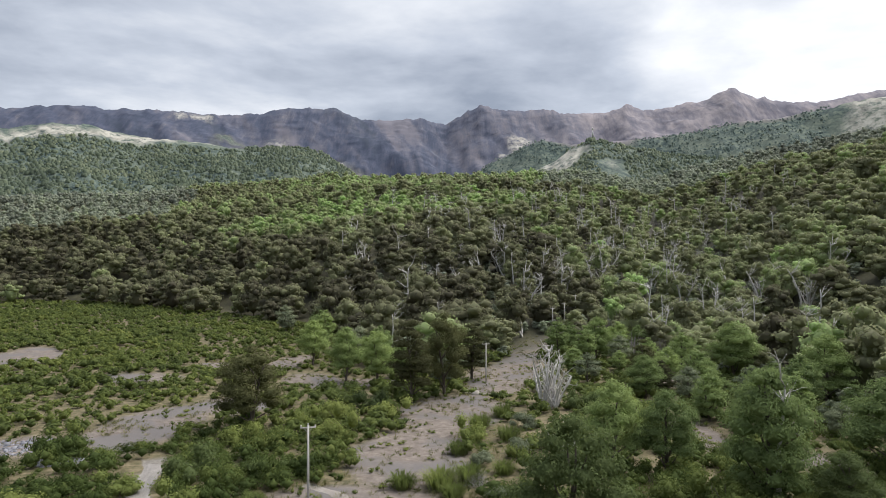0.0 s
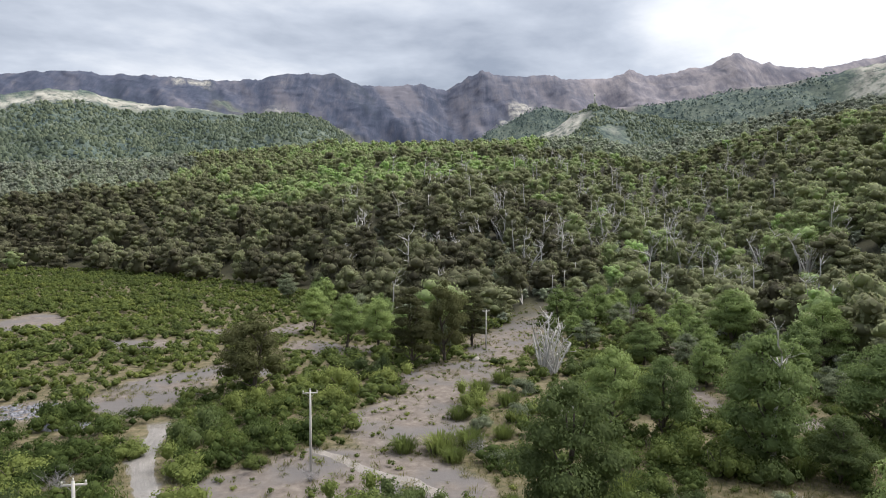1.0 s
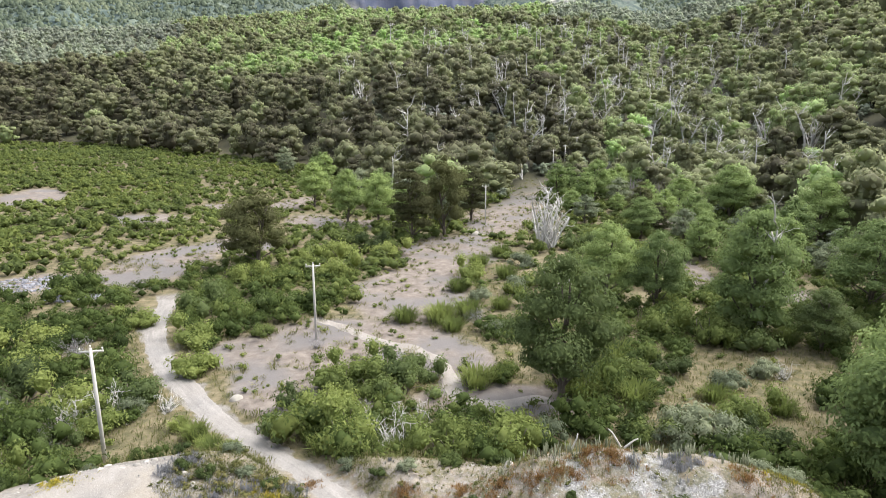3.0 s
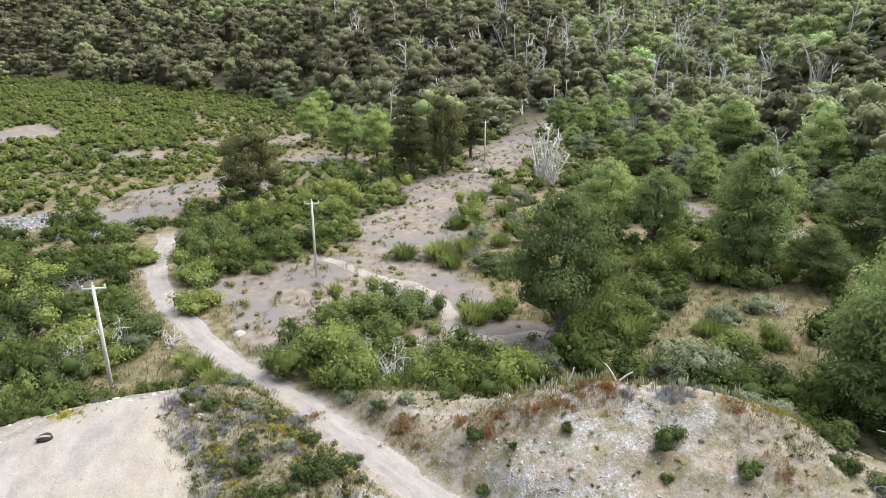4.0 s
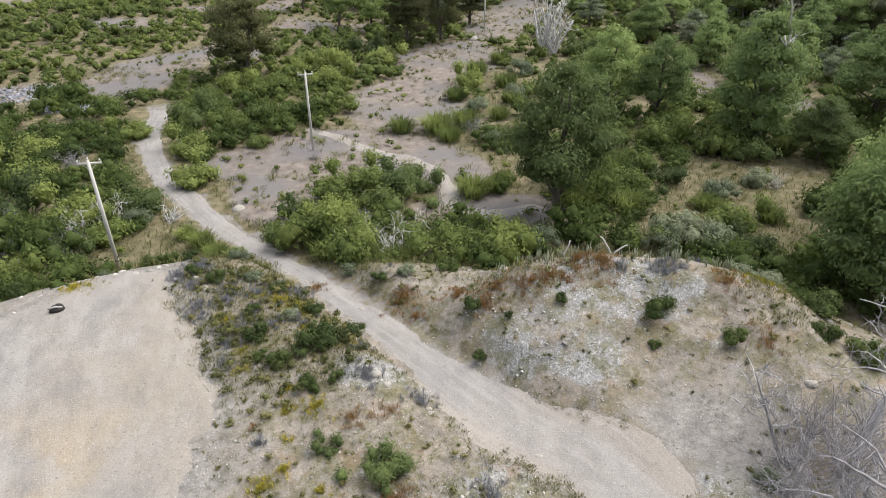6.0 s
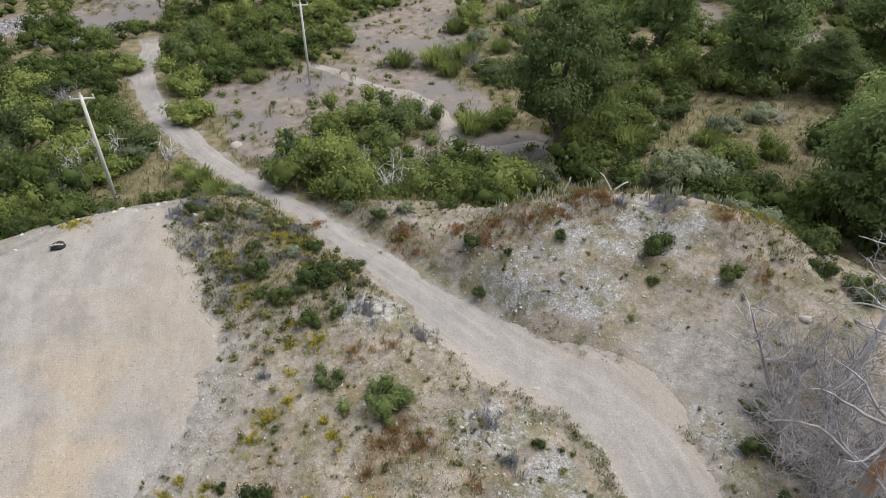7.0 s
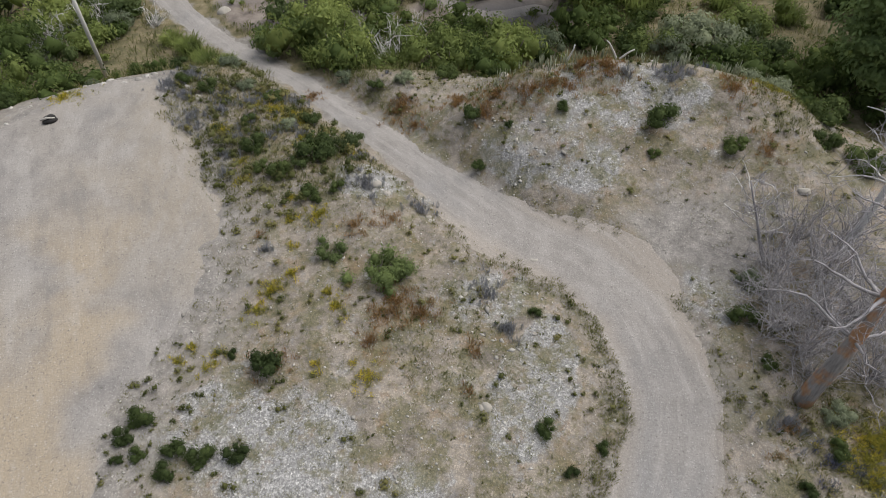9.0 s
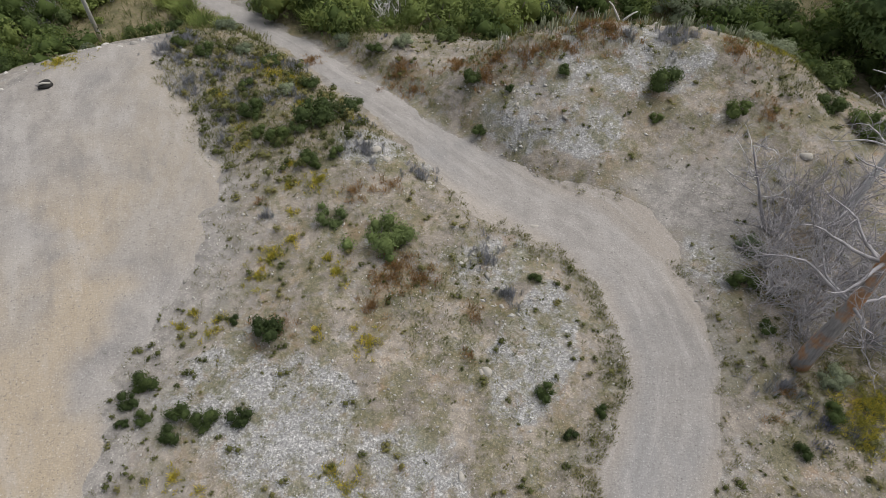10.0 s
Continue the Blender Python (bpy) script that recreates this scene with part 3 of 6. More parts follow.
def build_ground():
    front = np.arange(-40, 40.01, 0.2)
    az = np.radians(np.concatenate([front, np.arange(43, 318, 3)]))
    r = np.concatenate([[0.0], np.arange(0.8, 60, 0.35), 60 * 1.016 ** np.arange(0, 275)])
    R, A = np.meshgrid(r, az, indexing="ij")
    X, Y = (R * np.sin(A)).ravel(), (R * np.cos(A)).ravel()
    Z = terrain(X, Y)
    n, m = len(r), len(az)
    i, j = np.meshgrid(np.arange(n - 1), np.arange(m), indexing="ij")
    a, b = i * m + j, i * m + (j + 1) % m
    faces = np.stack([a, b, b + m, a + m], -1).reshape(-1, 4)[:, ::-1]
    d, bearing = np.hypot(X, Y), np.degrees(np.arctan2(X, Y))
    shelf = shelf_mask(X, Y)
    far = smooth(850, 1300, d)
    which = distance(X, Y, d, bearing)[1]
    rock, gully = bare_rock(X, Y, Z, d, bearing, which)
    # sunshine painted pale on grass ridge and bare mast face; scree fans, old snow
    pale = smooth(0.0, 0.2, 1 - np.hypot((bearing + 27.5) / 9.5, (d - 1665 - 5 * (bearing + 27)) / 30) + 0.6 * vnoise(X, Y, 45, 53, 4))
    pale = np.maximum(pale, smooth(0.0, 0.3, 1 - np.hypot((bearing - 9.2) / 3.4, (d - 1670) / 115) + 0.7 * vnoise(X, Y, 60, 54, 5)))
    pale = np.maximum(pale, 0.45 * smooth(0.1, 0.7, 1 - np.hypot((bearing - 14.6) / 1.3, (d - 1610) / 45) + 0.5 * vnoise(X, Y, 60, 62, 4)))
    pale = np.maximum(pale, 0.85 * (which == 3) * smooth(0.0, 0.3, 1 - np.hypot((bearing - 5.6 - (d - 3330) / 160) / 1.2, (d - 3330) / 260) + 0.8 * vnoise(X, Y, 90, 55, 5)))
    green_share = Z / np.maximum(60, ridge_profile(bearing, GREEN_RANGE))
    pale = np.maximum(pale, 0.9 * smooth(31.0, 32.2, bearing + 1.5 * vnoise(X, Y, 150, 60, 4)) * (which == 2) * (bearing < 60) * smooth(0.62, 0.74, green_share))
    fan = np.abs(bearing + 11 - 7.8 * (3420 - d) / 330) / np.interp(d, [3050, 3420], [1.1, 0.35])
    pale = np.maximum(pale, 0.75 * (which == 3) * smooth(0.0, 0.5, 1 - fan + 0.7 * vnoise(X, Y, 70, 56, 4)) * (d > 3040) * (d < 3460))
    pale = np.maximum(pale, (which == 3) * smooth(0.35, 0.6, 1 - np.hypot((bearing + 20.6) / 2.2, (d - 3830) / 70) + 0.9 * vnoise(X, Y, 60, 65, 4)))
    pale = np.maximum(pale, 0.55 * (which == 3) * smooth(0.15, 0.5, 1 - np.hypot((bearing + 14.5) / 1.6, (d - 3560) / 120) + 0.6 * vnoise(X, Y, 90, 66, 4)))
    ob = plain_object("ground", np.stack([X, Y, Z], 1), faces, GROUND, {
        "soil": smooth(-0.1, 0.35, soil_mask(X, Y)) * (d < 400), "gravelly": smooth(0.0, 0.7, spots_mask(X, Y, GRAVELLY, 46, 2) + 0.35 * vnoise(X, Y, 0.9, 39, 3)) * (d < 60), "rubble": shelf,
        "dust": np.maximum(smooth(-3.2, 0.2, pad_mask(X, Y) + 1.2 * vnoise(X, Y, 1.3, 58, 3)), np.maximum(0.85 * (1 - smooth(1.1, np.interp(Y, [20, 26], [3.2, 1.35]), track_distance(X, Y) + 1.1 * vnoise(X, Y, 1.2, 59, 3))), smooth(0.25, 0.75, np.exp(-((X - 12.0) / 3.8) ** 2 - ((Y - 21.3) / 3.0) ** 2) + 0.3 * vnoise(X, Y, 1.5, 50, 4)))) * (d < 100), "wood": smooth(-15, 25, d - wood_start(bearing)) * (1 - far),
        "hazed_far_wood": far * (1 - rock), "rock": rock, "gully": gully, "ochre": smooth(1, 17, bearing + 6 * vnoise(X, Y, 500, 57, 4)), "pale": pale * 0.9})
    tagged(ob, "valley ground with bare soil, undergrowth and mountain slopes", "ground", kind="structure")


def laid_sheet(name, mat, x0, x1, y0, y1, step, height, label, side=None, lane=None):
    """A layer of earth laid over the ground where height(x, y) is positive; it sinks in along its ragged edge."""
    xs, ys = np.arange(x0, x1, step), np.arange(y0, y1, step)
    X, Y = np.meshgrid(xs, ys, indexing="ij")
    H = height(X, Y)
    Z = terrain(X, Y) + np.clip(H, -0.5, 1) * 0.1 - 0.01
    keep = H > -0.45
    n, m = X.shape
    i, j = np.meshgrid(np.arange(n - 1), np.arange(m - 1), indexing="ij")
    quad = np.stack([i * m + j, (i + 1) * m + j, (i + 1) * m + j + 1, i * m + j + 1], -1).reshape(-1, 4)
    quad = quad[keep.ravel()[quad].any(1)]
    used, index = np.unique(quad, return_inverse=True)
    edge = side(X, Y) if side else np.zeros(X.shape)
    across = lane(X, Y) if lane else 0.3 * X + 0.12 * Y
    ob = plain_object(name, np.stack([X, Y, Z], -1).reshape(-1, 3)[used], index.reshape(-1, 4), mat, {"verge": edge.ravel()[used], "lane": across.ravel()[used]})
    return tagged(ob, label, "ground", kind="structure")


build_ground()
laid_sheet("gravel_pad", PAD, -45, 0, -14, 37, 0.3, lambda x, y: pad_mask(x, y) * 1.2, "pale levelled sand and gravel pad with ochre stains",
           lambda x, y: (1 - 0.85 * smooth(19, 25, y)) * smooth(-0.1, 1.1, 1.1 - np.abs(x + np.interp(y, [6, 11, 19, 27, 33], [13.4, 14.2, 15.6, 19.6, 24.0])) / 2.6 + 1.6 * vnoise(x, y, 3.2, 42, 5)))
laid_sheet("dirt_track", TRACK_DIRT, -38, 13, -12, 80, 0.22, lambda x, y: np.interp(y, [0, 17, 21, 25, 28, 45, 55, 80], [1.9, 1.9, 2.5, 1.45, 1.0, 0.9, 1.2, 1.25]) + 1.0 * np.exp(-((x - 9.5) / 3.0) ** 2 - ((y - 20.5) / 2.2) ** 2) - track_distance(x, y), "compacted grey-brown dirt track winding down to the valley",
           lambda x, y: smooth(0.9, 1.9, polyline_distance(x, y, TRACK) + 0.35 * vnoise(x, y, 1.4, 48, 4)), track_offset)
FOOTPATH = [(-14.5, 71.0), (-11.6, 68.9), (-8.0, 65.0), (-3.7, 62.0), (-0.6, 59.0), (0.7, 54.0), (1.2, 49.5), (4.0, 48.2), (8.0, 49.6)]
laid_sheet("footpath", TRACK_DIRT, -17, 11, 45, 74, 0.25, lambda x, y: 0.85 + 0.8 * np.exp(-((x + 3.4) / 2.0) ** 2 - ((y - 62) / 1.2) ** 2) - polyline_distance(x, y, FOOTPATH) - 0.4 * vnoise(x, y, 1.8, 49, 4), "narrow sandy footpath across the clearing",
           lambda x, y: 0.6 + 0 * x)


# ---- kinds of things ----
rng = np.random.default_rng(7)


def ico(level):
    bm = bmesh.new()
    bmesh.ops.create_icosphere(bm, subdivisions=level, radius=1)
    v, f = np.array([p.co[:] for p in bm.verts]), np.array([[p.index for p in q.verts] for q in bm.faces])
    bm.free()
    return v, f


ICO1, ICO2 = ico(1), ico(2)
OCTA = (np.array([(1, 0, 0), (-1, 0, 0), (0, 1, 0), (0, -1, 0), (0, 0, 1), (0, 0, -1.0)]), np.array([(0, 2, 4), (2, 1, 4), (1, 3, 4), (3, 0, 4), (2, 0, 5), (1, 2, 5), (3, 1, 5), (0, 3, 5)]))


def part(name, arrays, mat, parent, label="", shade=False):
    ob = plain_object(name, arrays[0], arrays[1], mat, arrays[2] if len(arrays) > 2 else None, shade)
    ob.parent = parent
    if label:
        tagged(ob, label)
    return ob


def join(pieces):
    verts, faces, off = [], {}, 0
    for v, f in pieces:
        for g in (f if isinstance(f, list) else [f]):
            if len(g):
                faces.setdefault(g.shape[1], []).append(g + off)
        verts.append(v)
        off += len(v)
    return np.concatenate(verts), [np.concatenate(g) for g in faces.values()]


def tube(points, radii, sides=6):
    """A limb along points, tapering, closed at its tip."""
    pts = np.asarray(points, float)
    ways = np.gradient(pts, axis=0)
    ways /= np.linalg.norm(ways, axis=1)[:, None] + 1e-9
    ref = np.array([0.0, 0.0, 1.0]) if abs(ways[0][2]) < 0.9 else np.array([1.0, 0.0, 0.0])
    u = np.cross(ways, ref)
    u /= np.linalg.norm(u, axis=1)[:, None] + 1e-9
    v = np.cross(ways, u)
    ang = np.arange(sides) * 2 * np.pi / sides
    ring = pts[:, None] + np.asarray(radii)[:, None, None] * (np.cos(ang)[None, :, None] * u[:, None] + np.sin(ang)[None, :, None] * v[:, None])
    n = len(pts)
    i, j = np.meshgrid(np.arange(n - 1), np.arange(sides), indexing="ij")
    a, b = i * sides + j, i * sides + (j + 1) % sides
    quads = np.stack([a, b, b + sides, a + sides], -1).reshape(-1, 4)
    caps = np.concatenate([np.stack([np.zeros(sides - 2, int), np.arange(2, sides), np.arange(1, sides - 1)], 1),
                           (n - 1) * sides + np.stack([np.zeros(sides - 2, int), np.arange(1, sides - 1), np.arange(2, sides)], 1)])
    return ring.reshape(-1, 3), [quads, caps]


def crooked(start, way, length, r0, r1, wobble, rs, steps=5, sides=5, rise=0.0):
    """A crooked limb: returns its tube and its points."""
    p, w = np.array(start, float), np.array(way, float)
    w /= np.linalg.norm(w)
    pts = [p.copy()]
    for _ in range(steps):
        w = w + rs.normal(0, wobble, 3) + np.array([0, 0, rise])
        w /= np.linalg.norm(w)
        p = p + w * length / steps
        pts.append(p.copy())
    return tube(pts, np.linspace(r0, r1, steps + 1), sides), pts


def leaves(n, lobes, size, rs, flat=0.0, shell=(0.66, 1.14), long=0.78, wide=0.36, tilt=0.42):
    """n leaf clumps, each a small bent blade, over the shells of ellipsoid lobes (centre, radii)."""
    c, r = np.array([l[0] for l in lobes], float), np.array([l[1] for l in lobes], float)
    weight = (r[:, 0] * r[:, 2]) ** 1.0
    k = rs.choice(len(lobes), n, p=weight / weight.sum())
    way = rs.normal(0, 1, (n, 3))
    way[:, 2] = np.where(way[:, 2] < -0.25 * np.abs(way[:, 0] + way[:, 1]), -way[:, 2] * 0.6, way[:, 2])
    way /= np.linalg.norm(way, axis=1)[:, None]
    pos = c[k] + way * r[k] * rs.uniform(*shell, (n, 1))
    nor = way + rs.normal(0, tilt, (n, 3)) + np.array([0, 0, 0.2 + flat])
    nor /= np.linalg.norm(nor, axis=1)[:, None]
    u = np.cross(nor, rs.normal(0, 1, (n, 3)))
    u /= np.linalg.norm(u, axis=1)[:, None] + 1e-9
    v = np.cross(nor, u)
    s = size * rs.uniform(0.6, 1.35, (n, 1))
    bend = nor * s * 0.25
    verts = np.stack([pos - u * s * long - bend, pos - v * s * wide, pos + u * s * long - bend, pos + v * s * wide], 1).reshape(-1, 3)
    return verts, np.arange(4 * n).reshape(-1, 4)


def cores(lobes, fill, rs, mesh=None):
    out = []
    v0, f0 = mesh or ICO1
    for c, r in lobes:
        bumpy = v0 * (1 + rs.uniform(-0.22, 0.22, (len(v0), 1)))
        out.append((np.array(c) + bumpy * np.array(r) * fill, f0))
    return out


def crown_lobes(kind, rs):
    """Lobes of a crown about 10 m high in all."""
    lobes = []
    if kind == "spreading":
        for z, out, rad, n in ((3.2, 2.4, 1.5, 5), (4.8, 2.7, 1.7, 6), (6.6, 2.2, 1.6, 5), (8.2, 1.2, 1.4, 3), (9.2, 0.2, 1.0, 1)):
            for q in range(n):
                a = q * 6.283 / n + rs.uniform(-0.5, 0.5)
                o = out * rs.uniform(0.7, 1.15)
                lobes.append(((o * math.cos(a), o * math.sin(a), z + rs.uniform(-0.5, 0.5)), (rad * rs.uniform(0.8, 1.2), rad * rs.uniform(0.8, 1.2), rad * rs.uniform(0.6, 0.85))))
    elif kind == "layered":
        for z, out, rad, n in ((2.6, 2.3, 1.5, 6), (4.0, 2.7, 1.5, 7), (5.4, 2.5, 1.5, 6), (6.8, 2.1, 1.4, 5), (8.1, 1.3, 1.3, 4), (9.2, 0.3, 1.1, 2)):
            for q in range(n):
                a = q * 6.283 / n + rs.uniform(-0.5, 0.5)
                o = out * rs.uniform(0.6, 1.15)
                lobes.append(((o * math.cos(a), o * math.sin(a), z + rs.uniform(-0.4, 0.4)), (rad * rs.uniform(0.8, 1.25), rad * rs.uniform(0.8, 1.25), rad * rs.uniform(0.35, 0.5))))
    elif kind == "conical":
        for z, out, rad, n in ((2.0, 2.1, 1.4, 6), (3.6, 2.5, 1.6, 7), (5.2, 2.3, 1.6, 6), (6.8, 1.7, 1.5, 5), (8.3, 0.9, 1.2, 3), (9.3, 0.2, 0.8, 1)):
            for q in range(n):
                a = q * 6.283 / n + rs.uniform(-0.5, 0.5)
                o = out * rs.uniform(0.7, 1.15)
                lobes.append(((o * math.cos(a), o * math.sin(a), z + rs.uniform(-0.5, 0.5)), (rad * rs.uniform(0.8, 1.2), rad * rs.uniform(0.8, 1.2), rad * rs.uniform(0.6, 0.85))))
    return lobes


def tree_base(kind, mat, count, size, label, seed):
    """A living tree about 10 m high: trunk with limbs, and a crown of leaf clumps."""
    rs = np.random.default_rng(seed)
    tree = tagged(new("tree"), label, "tree", group="trees in the valley")
    lobes = crown_lobes(kind, rs)
    trunk, pts = crooked((0, 0, -0.4), (rs.normal(0, 0.04), rs.normal(0, 0.04), 1), 8.6, 0.30, 0.05, 0.05, rs, 7, 8)
    bole = part("trunk", trunk, BARK, tree, shade=True)
    for c, r in lobes[::2]:
        k = int(np.clip(c[2] / 1.3 - 1, 1, 6))
        base = pts[k]
        part("limb", crooked(base, np.array(c) - base, np.linalg.norm(np.array(c) - base), 0.11, 0.02, 0.12, rs, 4, 5)[0], BARK, bole, shade=True)
    part("crown", join(cores(lobes, 0.54, rs) + [leaves(count, lobes, size, rs)]), mat, tree)
    return tree


def shrub_base(mat, label, seed, count=420, size=0.17, spiky=False):
    """A shrub about 1.6 m high and 2.4 m wide, leafy to the ground."""
    rs = np.random.default_rng(seed)
    shrub = tagged(new("shrub"), label, "shrub", group="shrubs of the valley")
    lobes = [((rs.normal(0, 0.5), rs.normal(0, 0.5), rs.uniform(0.2, 0.95)), (rs.uniform(0.28, 0.6), rs.uniform(0.28, 0.6), rs.uniform(0.3, 0.65))) for _ in range(10)]
    stems = [crooked((rs.uniform(-0.2, 0.2), rs.uniform(-0.2, 0.2), -0.15), (rs.normal(0, 0.5), rs.normal(0, 0.5), 1), 1.2, 0.035, 0.01, 0.15, rs, 4, 4)[0] for _ in range(6)]
    tagged(part("woody_base", join(stems), BARK, shrub, shade=True), kind="stuff")
    cloud = blades(count, 1.0, 1.2, 0.03, rs) if spiky else leaves(count, lobes, size, rs, 0.0, (0.6, 1.3))
    part("foliage", join(([] if spiky else cores(lobes, 0.7, rs)) + [cloud]), mat, shrub)
    return shrub


def blades(n, spread_out, height, width, rs):
    """Arching blades that rise from one clump."""
    a = rs.uniform(0, 6.283, n)
    base = np.stack([np.cos(a), np.sin(a), np.zeros(n)], 1) * (rs.uniform(0, 0.8, (n, 1)) * spread_out) + np.array([0, 0, -0.05])
    out = np.stack([np.cos(a), np.sin(a), np.zeros(n)], 1)
    h = height * rs.uniform(0.5, 1.1, (n, 1))
    mid = base + out * spread_out * rs.uniform(0.0, 0.35, (n, 1)) + np.array([0, 0, 1]) * h * 0.7
    tip = base + out * spread_out * rs.uniform(0.05, 0.9, (n, 1)) + np.array([0, 0, 1]) * h
    side = np.stack([-np.sin(a), np.cos(a), np.zeros(n)], 1) * width
    verts = np.stack([base, mid - side, tip, mid + side], 1).reshape(-1, 3)
    return verts, np.arange(4 * n).reshape(-1, 4)


def snag_base(label, seed, height=8.0, branches=9, radius=0.2, spread_out=0.5, stems=1):
    """A dead, bleached tree without leaves."""
    rs = np.random.default_rng(seed)
    snag = tagged(new("dead_tree"), label, "dead tree", group="dead trees")
    for q in range(stems):
        t, pts = crooked((rs.uniform(-0.3, 0.3) * (stems > 1), rs.uniform(-0.3, 0.3) * (stems > 1), -0.4), (rs.normal(0, 0.06 + 0.34 * (stems > 1)), rs.normal(0, 0.06 + 0.34 * (stems > 1)), 1), height * rs.uniform(0.75, 1), radius, radius * 0.25, 0.06, rs, 8, 6)
        bole = part("trunk", t, DEADWOOD, snag, shade=True)
        for _ in range(branches):
            k = rs.integers(3, 9)
            a = rs.uniform(0, 6.283)
            length = height * rs.uniform(0.12, 0.34)
            limb, lp = crooked(pts[k], (math.cos(a), math.sin(a), rs.uniform(0.2, 1.2)), length, radius * 0.35, 0.015, 0.25, rs, 4, 4, 0.05)
            twigs = [crooked(lp[rs.integers(2, 4)], rs.normal(0, 1, 3) + np.array([0, 0, 0.6]), length * 0.5, radius * 0.12, 0.008, 0.25, rs, 3, 3)[0] for _ in range(2)]
            part("branch", join([limb] + twigs), DEADWOOD, bole, shade=True)
    return snag


def pole_thing(label, height=8.2):
    """A power pole: tapered post, cross-arm, insulators and a stay."""
    pole = tagged(new("utility_pole"), label, "utility pole", group="power line poles")
    part("post", tube([(0, 0, -1.0), (0, 0, height * 0.5), (0, 0, height)], [0.15, 0.125, 0.10], 10), POLEWOOD, pole, shade=True)
    arm_v = np.array([(x, y, z) for x in (-0.75, 0.75) for y in (-0.055, 0.055) for z in (height - 0.34, height - 0.22)])
    arm_v[:, 1] += 0.13
    arm_f = np.array([(0, 1, 3, 2), (4, 6, 7, 5), (0, 4, 5, 1), (2, 3, 7, 6), (0, 2, 6, 4), (1, 5, 7, 3)])
    arm = part("crossarm", (arm_v, arm_f), POLEWOOD, pole)
    for x in (-0.68, 0.0, 0.68):
        z0 = height - 0.22 if x else height
        v, f = tube([(x, 0.13 if x else 0, z0), (x, 0.13 if x else 0, z0 + 0.06), (x, 0.13 if x else 0, z0 + 0.09), (x, 0.13 if x else 0, z0 + 0.2)], [0.02, 0.02, 0.07, 0.05], 8)
        part("insulator", (v, f), CERAMIC, arm, "pale ceramic insulator", True)
    part("brace", tube([(-0.45, 0.13, height - 0.3), (0, 0.1, height - 0.8)], [0.02, 0.02], 5), POLEWOOD, pole)
    part("brace", tube([(0.45, 0.13, height - 0.3), (0, 0.1, height - 0.8)], [0.02, 0.02], 5), POLEWOOD, pole)
    return pole


def rock_base(name, label, seed, size, mat):
    rs = np.random.default_rng(seed)
    v, f = ICO2
    for _ in range(5):
        n = rs.normal(0, 1, 3)
        n /= np.linalg.norm(n)
        cut = rs.uniform(0.55, 0.85)
        over = np.clip(v @ n - cut, 0, None)
        v = v - over[:, None] * n
    ob = plain_object(name, v * np.array(size) * (1 + rs.uniform(-0.05, 0.05, (len(v), 1))), f, mat, None, False)
    return tagged(ob, label, "rock", group="stones")


def put(ob, x, y, turn=0.0, scale=1.0, sink=0.0, tall=1.0):
    z = float(terrain(x, y)) - sink
    m = Matrix.Translation((x, y, z)) @ Matrix.Rotation(radians(turn), 4, "Z") @ Matrix.Diagonal((scale, scale, scale * tall, 1))
    ob.matrix_basis = m
    return ob


PLANTED = set()


def plant(base, x, y, turn=0.0, scale=1.0, tall=1.0, label=""):
    z = float(terrain(x, y)) - 0.05
    m = Matrix.Translation((x, y, z)) @ Matrix.Rotation(radians(turn), 4, "Z") @ Matrix.Diagonal((scale, scale, scale * tall, 1))
    if base.name not in PLANTED:
        PLANTED.add(base.name)
        base.matrix_basis = m
        made = base
    else:
        made = copy_thing(base, Matrix.Identity(4))
        made.matrix_basis = m
    if label:
        made["label"] = label
    return made


def scatter(name, templates, x, y, scale, tint, mat, label, category, tall=None, sink=0.1, base=None, shade=False):
    """Many plants joined into one mesh of kind stuff."""
    rs = np.random.default_rng(len(x))
    z = terrain(x, y) - sink if base is None else base
    turn = rs.uniform(0, 6.283, len(x))
    tall = np.ones(len(x)) if tall is None else tall
    pick = rs.integers(0, len(templates), len(x))
    verts, tints, faces, off = [], [], {}, 0
    for k, (tv, tf) in enumerate(templates):
        sel = np.flatnonzero(pick == k)
        if not len(sel):
            continue
        c, s = np.cos(turn[sel])[:, None], np.sin(turn[sel])[:, None]
        sc = scale[sel][:, None]
        V = np.stack([(tv[None, :, 0] * c - tv[None, :, 1] * s) * sc + x[sel][:, None], (tv[None, :, 0] * s + tv[None, :, 1] * c) * sc + y[sel][:, None],
                      tv[None, :, 2] * sc * tall[sel][:, None] + z[sel][:, None]], -1)
        verts.append(V.reshape(-1, 3))
        tints.append(np.repeat(tint[sel], len(tv)))
        step = np.arange(len(sel)) * len(tv) + off
        for g in (tf if isinstance(tf, list) else [tf]):
            faces.setdefault(g.shape[1], []).append((g[None] + step[:, None, None]).reshape(-1, g.shape[1]))
        off += len(sel) * len(tv)
    ob = plain_object(name, np.concatenate(verts), [np.concatenate(g) for g in faces.values()], mat, {"tint": np.clip(np.concatenate(tints), 0, 1)}, shade)
    return tagged(ob, label, category, kind="stuff")


def spots(x0, x1, y0, y1, spacing, seed, jitter=0.45):
    """Jittered grid of places."""
    rs = np.random.default_rng(seed)
    gx, gy = np.meshgrid(np.arange(x0, x1, spacing), np.arange(y0, y1, spacing), indexing="ij")
    gx, gy = gx + rs.uniform(-jitter, jitter, gx.shape) * spacing, gy + rs.uniform(-jitter, jitter, gy.shape) * spacing
    return gx.ravel(), gy.ravel()


